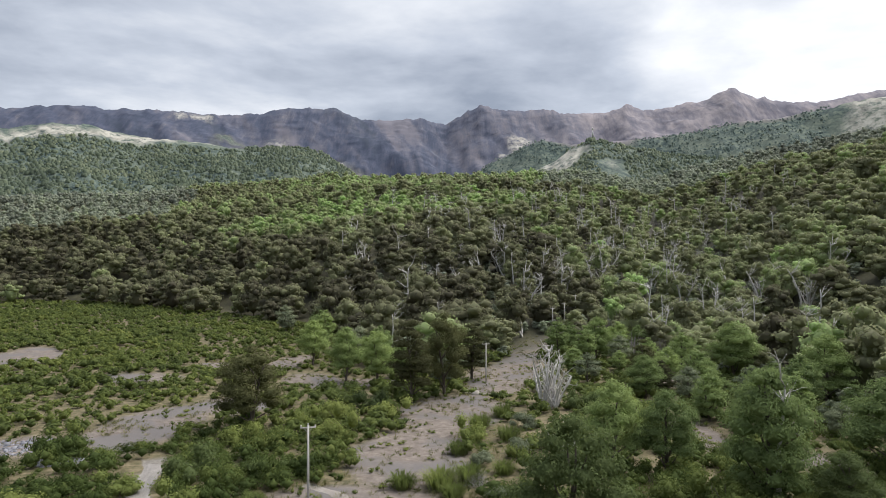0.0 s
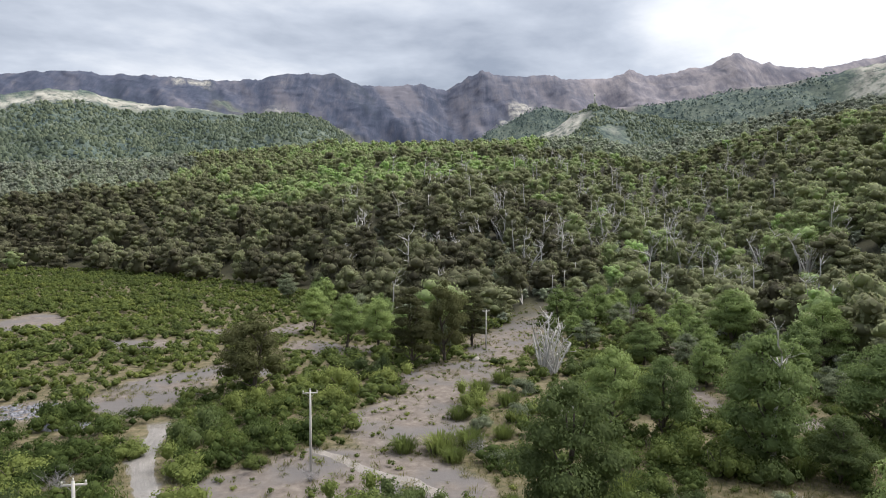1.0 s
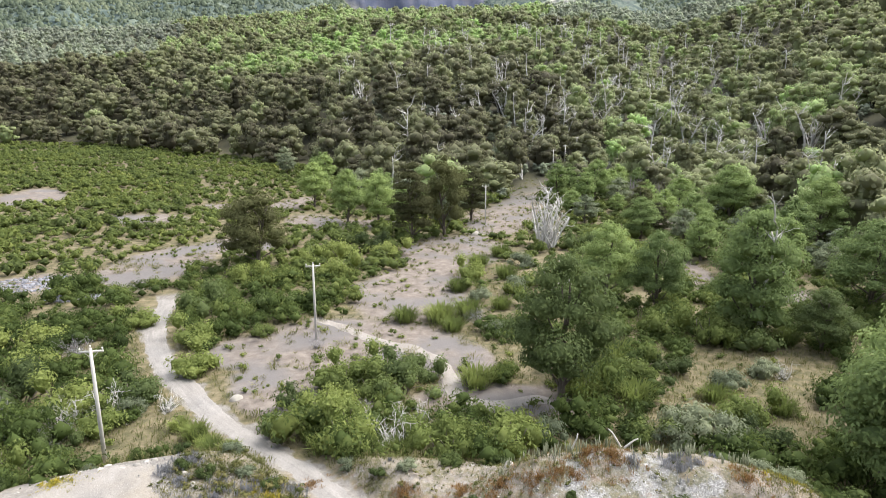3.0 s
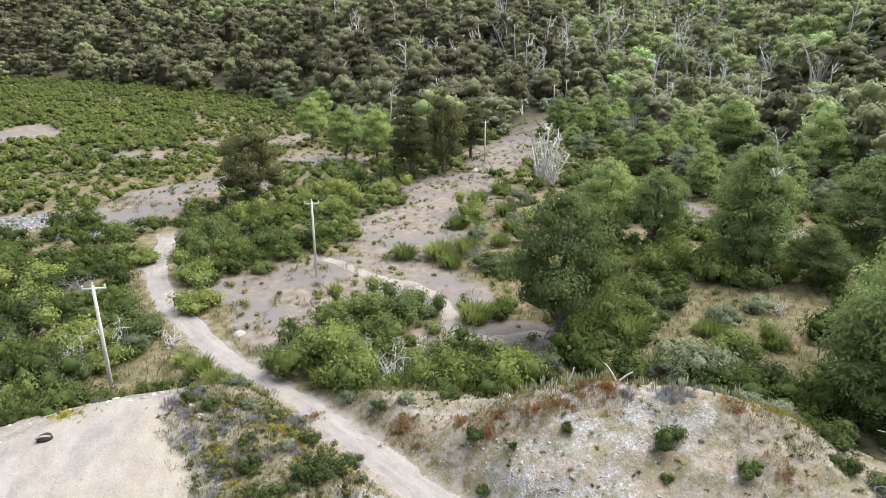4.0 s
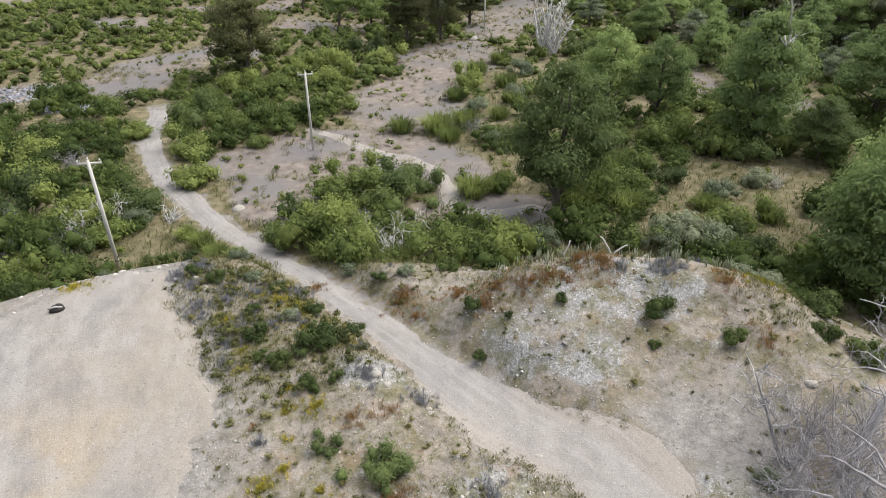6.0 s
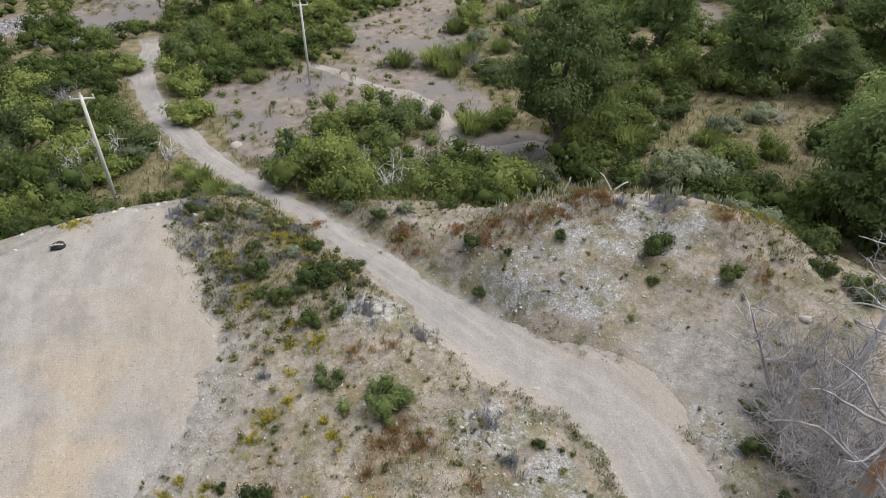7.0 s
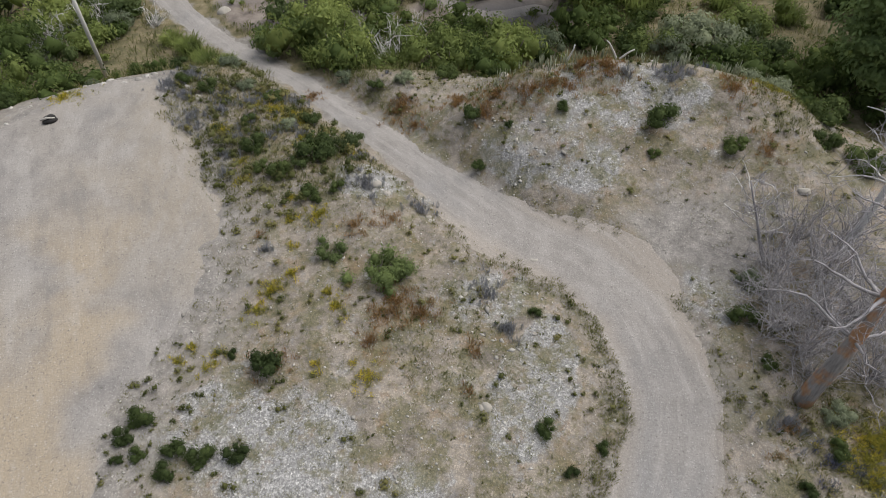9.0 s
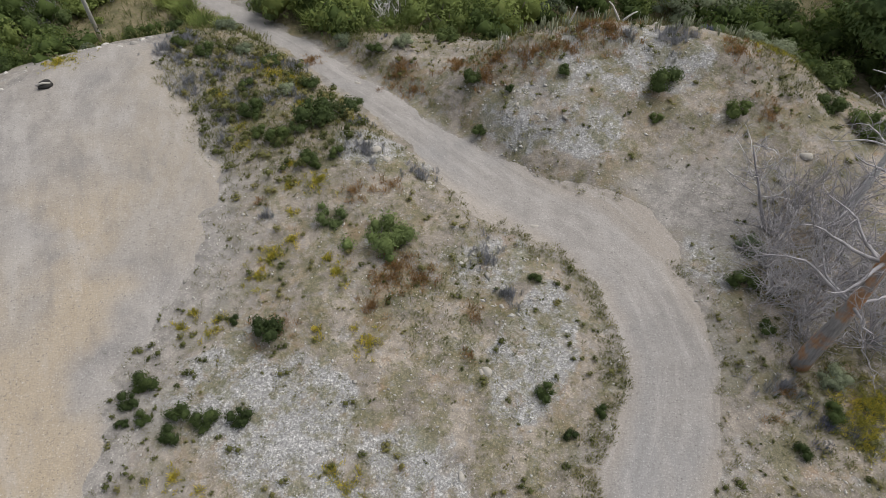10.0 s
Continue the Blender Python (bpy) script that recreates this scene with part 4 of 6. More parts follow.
# ---- woods across the valley ----
def tree_template(count, size, seed, subs, slim=1.0, core=0.9, hull=None):
    """A domed crown on a short bole: a main mass, boughs heaped round it in tiers, leaf clumps over all."""
    rs = np.random.default_rng(seed)
    lobes = [((0, 0, 3.4), (2.7, 2.7, 3.4)), ((rs.uniform(-0.6, 0.6), rs.uniform(-0.6, 0.6), 5.9), (2.0, 2.0, 2.2))]
    for q in range(subs):
        a = q * 6.283 * 0.618 + rs.uniform(-0.5, 0.5)
        z = 1.6 + 5.6 * ((q + rs.uniform(0.1, 0.9)) / max(1, subs)) ** 0.85
        out = 2.75 * math.sqrt(max(0.1, 1 - ((z - 3.2) / 5.0) ** 2))
        r = rs.uniform(1.15, 1.85)
        lobes.append(((out * math.cos(a), out * math.sin(a), z), (r, r, r * rs.uniform(0.55, 0.8))))
    lobes = [((c[0] * slim, c[1] * slim, c[2]), (r[0] * slim, r[1] * slim, r[2])) for c, r in lobes]
    trunk = tube([(0, 0, -1), (0, 0, 4)], [0.25, 0.18], 3)
    return join([trunk] + cores(lobes, core, rs, hull) + [leaves(count, lobes, size, rs, 0.1, (0.8, 1.1), 0.72, 0.5, 0.36)])


def woods():
    near = [tree_template(600, 0.38, 100 + q, 12, w, 0.76) for q, w in enumerate((1.0, 0.85, 1.15, 0.95, 0.78, 1.05))]
    back = [tree_template(220, 0.52, 110 + q, 8, w, 0.78) for q, w in enumerate((1.0, 0.85, 1.15, 0.95, 1.05))]
    mid = [tree_template(40, 0.95, 120 + q, 3, w, 0.84, OCTA) for q, w in enumerate((1.1, 0.95, 1.2, 1.0))]
    x, y = spots(-400, 440, 90, 580, 9.8, 5)
    d, az = np.hypot(x, y), np.degrees(np.arctan2(x, y))
    rs = np.random.default_rng(3)
    ragged = 8 * vnoise(x, y, 25, 61) + 16 * vnoise(x, y, 45, 62, 2) * (1 - smooth(-12, -4, az))
    ok = (d > wood_start(az) + ragged) & (np.abs(az) < 40) & (d < 560) & (bare_mask(x, y) < 0) & (rs.uniform(0, 1, len(x)) < 0.96)
    x, y, d, az = x[ok], y[ok], d[ok], az[ok]
    patch = 0.5 + 0.5 * vnoise(x, y, 60, 63, 4)
    # a bright green belt above the dark beeches, olive growth towards the side valley
    belt = smooth(0.0, 0.5, 1 - np.hypot((az + 4) / 19, (d - 465) / 85) + 0.35 * vnoise(x, y, 50, 64, 3))
    dark = (1 - smooth(6, 14, az)) * (1 - smooth(110, 190, d - wood_start(az)))
    tint = 0.30 + 0.30 * (patch - 0.5) + 0.45 * belt - 0.15 * dark - 0.1 * (1 - smooth(-24, -18, az)) * dark + 0.1 * smooth(8, 16, az) - 0.16 * smooth(21, 27, az) * (1 - smooth(220, 320, d)) + 0.12 * smooth(8, 16, az) * (1 - smooth(210, 300, d)) + 0.02 * smooth(6, 14, az) + rs.normal(0, 0.15, len(x)) + 0.3 * (rs.uniform(0, 1, len(x)) > 0.93)
    size = (0.95 + 0.8 * rs.uniform(0, 1, len(x)) ** 1.2) * (1 - 0.22 * belt) * (1 - 0.16 * smooth(2, 12, az) * (1 - smooth(24, 30, az)))
    tall = rs.uniform(0.85, 1.25, len(x))
    for name, pool, sel, label in (("woodland", near, d < 300, "dense southern beech woodland in dark brown and olive greens"), ("rising_woodland", back, d >= 300, "beech woodland rising behind the valley floor")):
        scatter(name, pool, x[sel], y[sel], size[sel], tint[sel], LEAF_WOODS, label, "woodland", tall[sel], 0.3)
    # lower growth that closes the gaps on the side valley's slopes
    x, y = spots(-40, 330, 110, 460, 7.0, 16)
    d, az = np.hypot(x, y), np.degrees(np.arctan2(x, y))
    rs = np.random.default_rng(18)
    ok = (d > wood_start(az) - 4) & (d < 400) & (az > -6) & (az < 40) & (bare_mask(x, y) < 0)
    x, y = x[ok], y[ok]
    tint = 0.42 + 0.3 * vnoise(x, y, 30, 68, 3) + rs.normal(0, 0.16, len(x))
    scatter("young_woodland", back, x, y, rs.uniform(0.3, 0.55, len(x)), tint, LEAF_UPPER, "young grey-green growth under taller trees", "woodland", None, 0.3)
    x, y = spots(-760, 1000, 380, 1150, 9.6, 6)
    d, az = np.hypot(x, y), np.degrees(np.arctan2(x, y))
    rs = np.random.default_rng(4)
    ok = (np.abs(az) < 38) & (d >= 560) & (d < 1000)
    x, y, d, az = x[ok], y[ok], d[ok], az[ok]
    green = smooth(-28, -16, az) * (1 - smooth(4, 12, az)) * (1 - smooth(700, 900, d)) + 0.45 * vnoise(x, y, 70, 69, 3) > 0.5
    tint = 0.35 + 0.45 * vnoise(x, y, 110, 63, 4) + 0.25 * green + rs.normal(0, 0.13, len(x))
    size = rs.uniform(0.7, 1.45, len(x))
    scatter("green_woodland", mid, x[green], y[green], size[green], tint[green], LEAF_WOODS, "bright green beech wood on the rising slope", "woodland", None, 0.3)
    scatter("upper_woodland", mid, x[~green], y[~green], size[~green], tint[~green], LEAF_UPPER, "continuous beech woodland on the rising slope, green muted as by haze", "woodland", None, 0.3)
    # leafless grey growth between the living trees of the side valley
    x, y = spots(-60, 300, 150, 520, 6.0, 11)
    d, az = np.hypot(x, y), np.degrees(np.arctan2(x, y))
    rs = np.random.default_rng(12)
    thick = np.interp(az, [-8, 2, 12, 18, 27, 32], [0.0, 0.06, 0.2, 0.4, 0.4, 0.0]) + 0.35 * vnoise(x, y, 40, 66, 3)
    ok = (d > wood_start(az) - 5) & (d < 500) & (az > -8) & (az < 32) & (rs.uniform(0, 1, len(x)) < thick) & (bare_mask(x, y) < 0)
    x, y = x[ok], y[ok]
    bare = [blades(40, 1.9, 6.2, 0.06, np.random.default_rng(130 + q)) for q in range(5)]
    scatter("leafless_thicket", bare, x, y, rs.uniform(0.6, 1.25, len(x)), rs.uniform(0, 1, len(x)), GREYTHICKET, "grey leafless saplings between living trees", "thicket", None, 0.2)
    # crowns on the farther hills
    lump = []
    for q in range(5):
        rq = np.random.default_rng(q)
        ring = np.array([(math.cos(k * 1.571 + q), math.sin(k * 1.571 + q)) for k in range(4)])
        v = np.concatenate([[(0, 0, 4.3)], np.c_[ring * 2.7, np.full(4, 3.3)], np.c_[ring * 3.9, np.full(4, -0.6)]]) * (1 + rq.uniform(-0.28, 0.28, (9, 1)))
        lump.append((v, [np.array([(0, 1, 2), (0, 2, 3), (0, 3, 4), (0, 4, 1)]), np.array([(1, 5, 6, 2), (2, 6, 7, 3), (3, 7, 8, 4), (4, 8, 5, 1)])]))
    x, y = spots(-1300, 1350, 700, 2000, 6.4, 8)
    d, az = np.hypot(x, y), np.degrees(np.arctan2(x, y))
    rs = np.random.default_rng(9)
    ok = (np.abs(az) < 36) & (d >= 990) & (d < np.where(az < -17, 1650, 1850))
    x, y, d, az = x[ok], y[ok], d[ok], az[ok]
    # no crowns where the ridge strip and mast face are painted as sunlit
    strip = 1 - np.hypot((az + 27.5) / 9.5, (d - 1660 - 5 * (az + 27)) / 32) + 0.6 * vnoise(x, y, 45, 53, 4) > 0.0
    face = np.maximum(1 - np.hypot((az - 9.2) / 3.4, (d - 1670) / 115) + 0.7 * vnoise(x, y, 60, 54, 5), 1 - np.hypot((az - 14.6) / 1.5, (d - 1600) / 60) + 0.5 * vnoise(x, y, 60, 62, 4)) > 0.1
    ok = ~strip & ~face & (rs.uniform(0, 1, len(x)) < 0.78 + 0.5 * vnoise(x, y, 90, 70, 4))
    x, y = x[ok], y[ok]
    tint = 0.4 + 0.6 * vnoise(x, y, 160, 67, 5, 0.65) + rs.normal(0, 0.16, len(x))
    scatter("hill_woodland", lump, x, y, 0.5 + 1.0 * rs.uniform(0, 1, len(x)) ** 1.5, tint, LEAF_HILL, "wooded distant hillsides in green muted as by haze", "woodland", None, 0.5, None, True)
    # woods of the ranges behind, up to their tree line
    x, y = spots(-2000, 2050, 1300, 3400, 11.5, 19)
    d, az = np.hypot(x, y), np.degrees(np.arctan2(x, y))
    ok = (np.abs(az) < 36) & (d > np.where(az < -17, 1760, 1850)) & (d < 3400)
    x, y, d, az = x[ok], y[ok], d[ok], az[ok]
    rs = np.random.default_rng(29)
    which = distance(x, y, d, az)[1]
    rock = bare_rock(x, y, terrain(x, y), d, az, which)[0]
    ok = (which >= 2) & (rock < 0.3) & (rs.uniform(0, 1, len(x)) < 0.72 + 0.6 * vnoise(x, y, 120, 72, 4)) & ((az < 30.8) | (which == 3) | (d < 2150))
    x, y = x[ok], y[ok]
    tint = 0.4 + 0.5 * vnoise(x, y, 220, 73, 5, 0.65) + rs.normal(0, 0.14, len(x))
    scatter("range_woodland", lump, x, y, 0.65 + 0.75 * rs.uniform(0, 1, len(x)) ** 1.5, tint, LEAF_RANGE, "woods high on the mountain ranges, tinted blue-green as by haze", "woodland", None, 1.0, None, True)


GREYTHICKET = leaf_material("grey_saplings", (0.20, 0.19, 0.175), (0.28, 0.265, 0.25), (0.40, 0.385, 0.365), True)
# range and hill foliage: haze painted in, bluer and greyer with distance
LEAF_RANGE = leaf_material("hazed_range_foliage", (0.085, 0.122, 0.118), (0.15, 0.198, 0.178), (0.25, 0.29, 0.225), True)
LEAF_HILL = leaf_material("hazed_hill_foliage", (0.09, 0.118, 0.085), (0.165, 0.205, 0.14), (0.30, 0.33, 0.21), True)
woods()

# ---- shrubs of the valley floor ----


def bush_template(seed, count, size, lobes_n=4, core=0.72):
    rs = np.random.default_rng(seed)
    lobes = [((rs.uniform(-0.7, 0.7), rs.uniform(-0.7, 0.7), rs.uniform(0.25, 0.75)), (rs.uniform(0.5, 0.85), rs.uniform(0.5, 0.85), rs.uniform(0.4, 0.65))) for _ in range(lobes_n)]
    return join(cores(lobes, core, rs, OCTA) + [leaves(count, lobes, size, rs)])


def shrubbery():
    near = [bush_template(200 + q, 340, 0.10, 6, 0.58) for q in range(6)]
    far = [bush_template(220 + q, 40, 0.27, 3, 0.7) for q in range(6)]
    x, y = spots(-60, 75, 34, 92, 1.8, 12)
    d, az = np.hypot(x, y), np.degrees(np.arctan2(x, y))
    rs = np.random.default_rng(13)
    dense = 0.30 + 0.5 * vnoise(x, y, 9, 71, 3)
    ok = (shelf_mask(x, y) < 0.3) & (polyline_distance(x, y, TRACK) > np.interp(y, [38, 44, 56], [2.4, 2.1, 3.0])) & (bare_mask(x, y) + dense * 0.35 < 0.15) & (np.abs(az) < 48) & (rs.uniform(0, 1, len(x)) < 0.60 + 0.55 * dense - 0.12 * smooth(-14, -4, x)) & (np.hypot(x - 12.0, y - 38.2) > 3.4)
    x, y = x[ok], y[ok]
    tint = 0.36 + 0.10 * smooth(48, 75, y) - 0.08 * (1 - smooth(-24, -12, x)) + 0.34 * vnoise(x, y, 14, 73, 3) + rs.normal(0, 0.17, len(x))
    scatter("undergrowth", near, x, y, 0.55 + 1.75 * rs.uniform(0, 1, len(x)) ** 2.0, tint + 0.12 * smooth(55, 85, y), LEAF_NEAR, "low green shrubs covering the valley floor", "shrubs", rs.uniform(0.8, 1.45, len(x)))
    x, y = spots(-280, 140, 60, 400, 2.7, 14)
    d, az = np.hypot(x, y), np.degrees(np.arctan2(x, y))
    ok = (y >= 92 - 0 * x) & (np.abs(az) < 44) & (d < wood_start(az) + 14) & (bare_mask(x, y) < 0.12)
    x, y = x[ok], y[ok]
    rs = np.random.default_rng(15)
    tint = 0.37 + 0.42 * vnoise(x, y, 22, 75, 3) + rs.normal(0, 0.14, len(x)) - 0.2 * smooth(5, 40, x)
    big = 1 + 0.45 * vnoise(x, y, 16, 77, 3)
    scatter("meadow_shrubs", far, x, y, rs.uniform(0.8, 2.0, len(x)) * big, tint, LEAF_MEADOW, "yellow-green low shrubs spread over the valley meadow", "shrubs", rs.uniform(0.6, 1.15, len(x)))


shrubbery()

# ---- trees one by one: kind, x, y, height in metres, width factor ----
SPREADING = tree_base("spreading", LEAF_GREEN, 9500, 0.175, "green leafy tree on the valley floor", 301)
ROUND = tree_base("spreading", LEAF_GREEN, 9500, 0.175, "broad green beech among shrubs", 302)
DARK = tree_base("layered", LEAF_DARK, 9500, 0.175, "dark green southern beech with layered boughs", 303)
CONE = tree_base("conical", LEAF_GREEN, 9500, 0.175, "tall green tree with foliage to the ground", 304)
FULL = tree_base("spreading", LEAF_MID, 10500, 0.17, "full green tree with a bare trunk foot beside the clearing", 306)
LEAFY = tree_base("conical", LEAF_GREEN, 10500, 0.18, "large dark green tree leafy to the ground", 307)
DARKROUND = tree_base("spreading", LEAF_DARK, 9500, 0.175, "dark olive beech at the woodland edge", 305)
TREES = [(DARKROUND, -28.7, 96.8, 12.2, 1.12), (FULL, 9.8, 49.8, 12.6, 0.92), (SPREADING, 19.8, 75.8, 10.8, 0.92), (ROUND, 25.4, 74.3, 10.0, 0.95), (CONE, 32.8, 66.0, 14.6, 0.88),
         (LEAFY, 27.6, 35.2, 12.6, 0.92), (LEAFY, 34.6, 43.0, 13.0, 0.95), (FULL, 38.0, 61.7, 6.6, 1.2), (ROUND, 51.0, 74.5, 11.6, 1.15), (SPREADING, 59.5, 81.0, 12.0, 1.05), (ROUND, -20.2, 135.6, 11.6, 0.85), (SPREADING, -13.1, 131.7, 11, 0.86),
         (DARK, -5.5, 113.8, 14.8, 0.72), (DARKROUND, 0.3, 120.5, 15, 0.75), (DARK, 6, 138, 12, 0.9), (ROUND, -31, 155, 11, 0.9), (SPREADING, 38, 161, 11, 0.95), (ROUND, 62, 139, 12, 1.15), (SPREADING, 79.2, 136.5, 7.5, 1.3), (SPREADING, 67, 114, 12, 1.0),
         (ROUND, 92, 145, 15, 1.0), (CONE, 58, 196, 10, 0.9), (ROUND, 44.5, 92.0, 8.5, 1.1), (SPREADING, 36.5, 118.0, 8.0, 1.2)]
for q, (base, x, y, h, w) in enumerate(TREES):
    plant(base, x, y, q * 73.0, h / 10 * w, 1 / w)


def young_trees():
    """Looser growth of smaller trees on the right of the valley floor and along the woodland edge."""
    light = [tree_base(k, mat, 2400, 0.31, label, 320 + q) for q, (k, mat, label) in enumerate((("spreading", LEAF_GREEN, "young leafy beech among dense shrubs"), ("conical", LEAF_GREEN, "slender green tree among dense shrubs"),
                                                                                             ("spreading", LEAF_GREYGREEN, "grey-green small tree at the woodland edge"), ("layered", LEAF_DARK, "small dark beech at the woodland edge")))]
    rs = np.random.default_rng(41)
    done = []
    while len(done) < 60:
        az, d = rs.uniform(-24, 36), rs.uniform(72, 235)
        edge = float(wood_start(az))
        if not (max(105, edge - 60) < d < edge + 5 if az > 11 else edge - 24 < d < edge + 6):
            continue
        x, y = d * math.sin(radians(az)), d * math.cos(radians(az))
        if float(bare_mask(np.array(x), np.array(y))) > -0.1 or any(math.hypot(x - a, y - b) < 5.0 for a, b in done) or any(math.hypot(x - t[1], y - t[2]) < 6 for t in TREES):
            continue
        done.append((x, y))
        plant(light[rs.choice(4, p=(0.4, 0.25, 0.2, 0.15))], x, y, rs.uniform(0, 360), rs.uniform(0.45, 0.95), rs.uniform(0.85, 1.1))


young_trees()

# ---- power line ----
POLES = [(-22.8, 39.7, 12, 8.0), (-13.3, 64.5, 14, 8.0), (8.8, 133.7, 16, 8.0), (34.0, 202.0, 20, 7.8), (39.0, 209.5, 20, 8.0), (44.5, 219.0, 20, 8.2), (84.0, 309.0, 15, 8.5), (87.5, 316.0, 15, 8.5)]
first_pole = pole_thing("pale weathered wooden power pole with a short cross-arm")
for q, (x, y, turn, h) in enumerate(POLES):
    m = Matrix.Translation((x, y, float(terrain(x, y)))) @ Matrix.Rotation(radians(turn), 4, "Z")
    if q == 0:
        first_pole.matrix_basis = m
    else:
        copy_thing(first_pole, m)



def summit_mast(x, y):
    """A slim white mast beside a hut on the wooded hill."""
    mast = tagged(new("summit_mast"), "white mast on the wooded hilltop", "mast")
    for a in range(3):
        c, s = math.cos(a * 2.094), math.sin(a * 2.094)
        part("leg", tube([(1.6 * c, 1.6 * s, 0), (0.4 * c, 0.4 * s, 16)], [0.8, 0.6], 5), CERAMIC, mast)
    part("head", tube([(0, 0, 15.5), (0, 0, 18.5), (0, 0, 20)], [1.7, 1.7, 0.4], 8), CERAMIC, mast)
    put(mast, x, y, 0, 1.3, -4.0)


summit_mast(1735 * math.sin(radians(13.0)), 1735 * math.cos(radians(13.0)))

# ---- dead trees ----
SNAG_TALL = snag_base("tall bleached dead tree with broken limbs", 401, 10.0, 8, 0.24)
SNAG_BARE = snag_base("thin grey dead trunk among living trees", 402, 9.0, 3, 0.20)
SNAG_FORKED = snag_base("forked bleached dead tree", 403, 8.5, 7, 0.22, stems=2)
SNAG_CLUSTER = snag_base("cluster of bleached dead stems in a shrub", 404, 7.0, 8, 0.2, stems=4)
plant(SNAG_CLUSTER, 18.0, 110.0, 20, 1.4)
plant(SNAG_CLUSTER, 19.4, 111.5, 110, 1.2)
plant(SNAG_CLUSTER, 17.2, 111.0, 200, 1.5)
plant(SNAG_CLUSTER, 18.8, 109.2, 290, 1.1)
plant(SNAG_CLUSTER, 14.6, 80.0, 80, 0.7)
plant(SNAG_TALL, 33.4, 65.4, 130, 1.3)
plant(SNAG_FORKED, 110.0, 225.0, 0, 1.9)
plant(SNAG_FORKED, 106.0, 190.0, 70, 1.2)
plant(SNAG_TALL, 116.0, 228.0, 70, 1.3)


def scattered_snags():
    """Dead trunks stand thickest along the side valley and thin out to the left."""
    rs = np.random.default_rng(17)
    kinds = (SNAG_TALL, SNAG_BARE, SNAG_BARE, SNAG_FORKED, SNAG_CLUSTER)
    done = 0
    while done < 140:
        az, d = rs.uniform(-9, 31), rs.uniform(165, 480)
        chance = np.interp(az, [-9, 0, 12, 24, 31], [0.25, 0.5, 0.6, 0.95, 0.3])
        if rs.uniform() < chance and d > float(wood_start(az)) + 4:
            x, y = d * math.sin(radians(az)), d * math.cos(radians(az))
            if float(bare_mask(np.array(x), np.array(y))) < 0:
                plant(kinds[rs.integers(0, 5)], x, y, rs.uniform(0, 360), rs.uniform(1.35, 2.1))
                done += 1


scattered_snags()


def stump_thing(x, y, label, seed, arms, size):
    """A bleached stump with a few bare arms."""
    rs = np.random.default_rng(seed)
    stump = tagged(new("dead_stump"), label, "dead stump", group="bleached stumps")
    bole, pts = crooked((0, 0, -0.3), (0.1, 0, 1), 1.15, 0.12, 0.08, 0.06, rs, 4, 7)
    part("trunk", bole, DEADWOOD, stump, shade=True)
    for way, length in arms:
        part("arm", crooked(pts[-1] - np.array([0, 0, 0.1]), way, length, 0.075, 0.03, 0.14, rs, 5, 6)[0], DEADWOOD, stump, shade=True)
    put(stump, x, y, 0, size)


stump_thing(11.9, 39.2, "bleached forked stump like a letter Y", 1, [((-0.42, 0.1, 1), 1.5), ((0.5, 0.1, 0.8), 1.1)], 1.25)
stump_thing(8.3, 38.6, "thin bleached stump with a hooked arm", 2, [((0.4, 0, 1), 1.3), ((-0.9, 0, 0.1), 0.8)], 1.25)


def dead_bush_base(label, seed, mat, n=16, length=1.5, radius=0.04, flat=0.6):
    """A leafless shrub: crooked stems that fork twice."""
    rs = np.random.default_rng(seed)
    bush = tagged(new("dead_shrub"), label, "dead shrub", group="dead shrubs")
    stems, twigs = [], []
    for _ in range(n):
        way = (rs.normal(0, 0.8), rs.normal(0, 0.8), flat)
        limb, pts = crooked((rs.normal(0, 0.12), rs.normal(0, 0.12), -0.1), way, length * rs.uniform(0.7, 1.3), radius, radius * 0.35, 0.2, rs, 5, 5, 0.06)
        stems.append(limb)
        for _ in range(5):
            k = rs.integers(2, 6)
            twig, tp = crooked(pts[k], rs.normal(0, 1, 3) + np.array([0, 0, 0.5]), length * rs.uniform(0.3, 0.6), radius * 0.4, 0.006, 0.22, rs, 4, 4)
            twigs.append(twig)
            for _ in range(2):
                twigs.append(crooked(tp[2], rs.normal(0, 1, 3) + np.array([0, 0, 0.3]), length * 0.25, radius * 0.22, 0.004, 0.2, rs, 3, 3)[0])
    for limb in stems:
        part("stem", limb, mat, bush, shade=True)
    tagged(part("twig_tangle", join(twigs), mat, bush, shade=True), kind="stuff")
    return bush


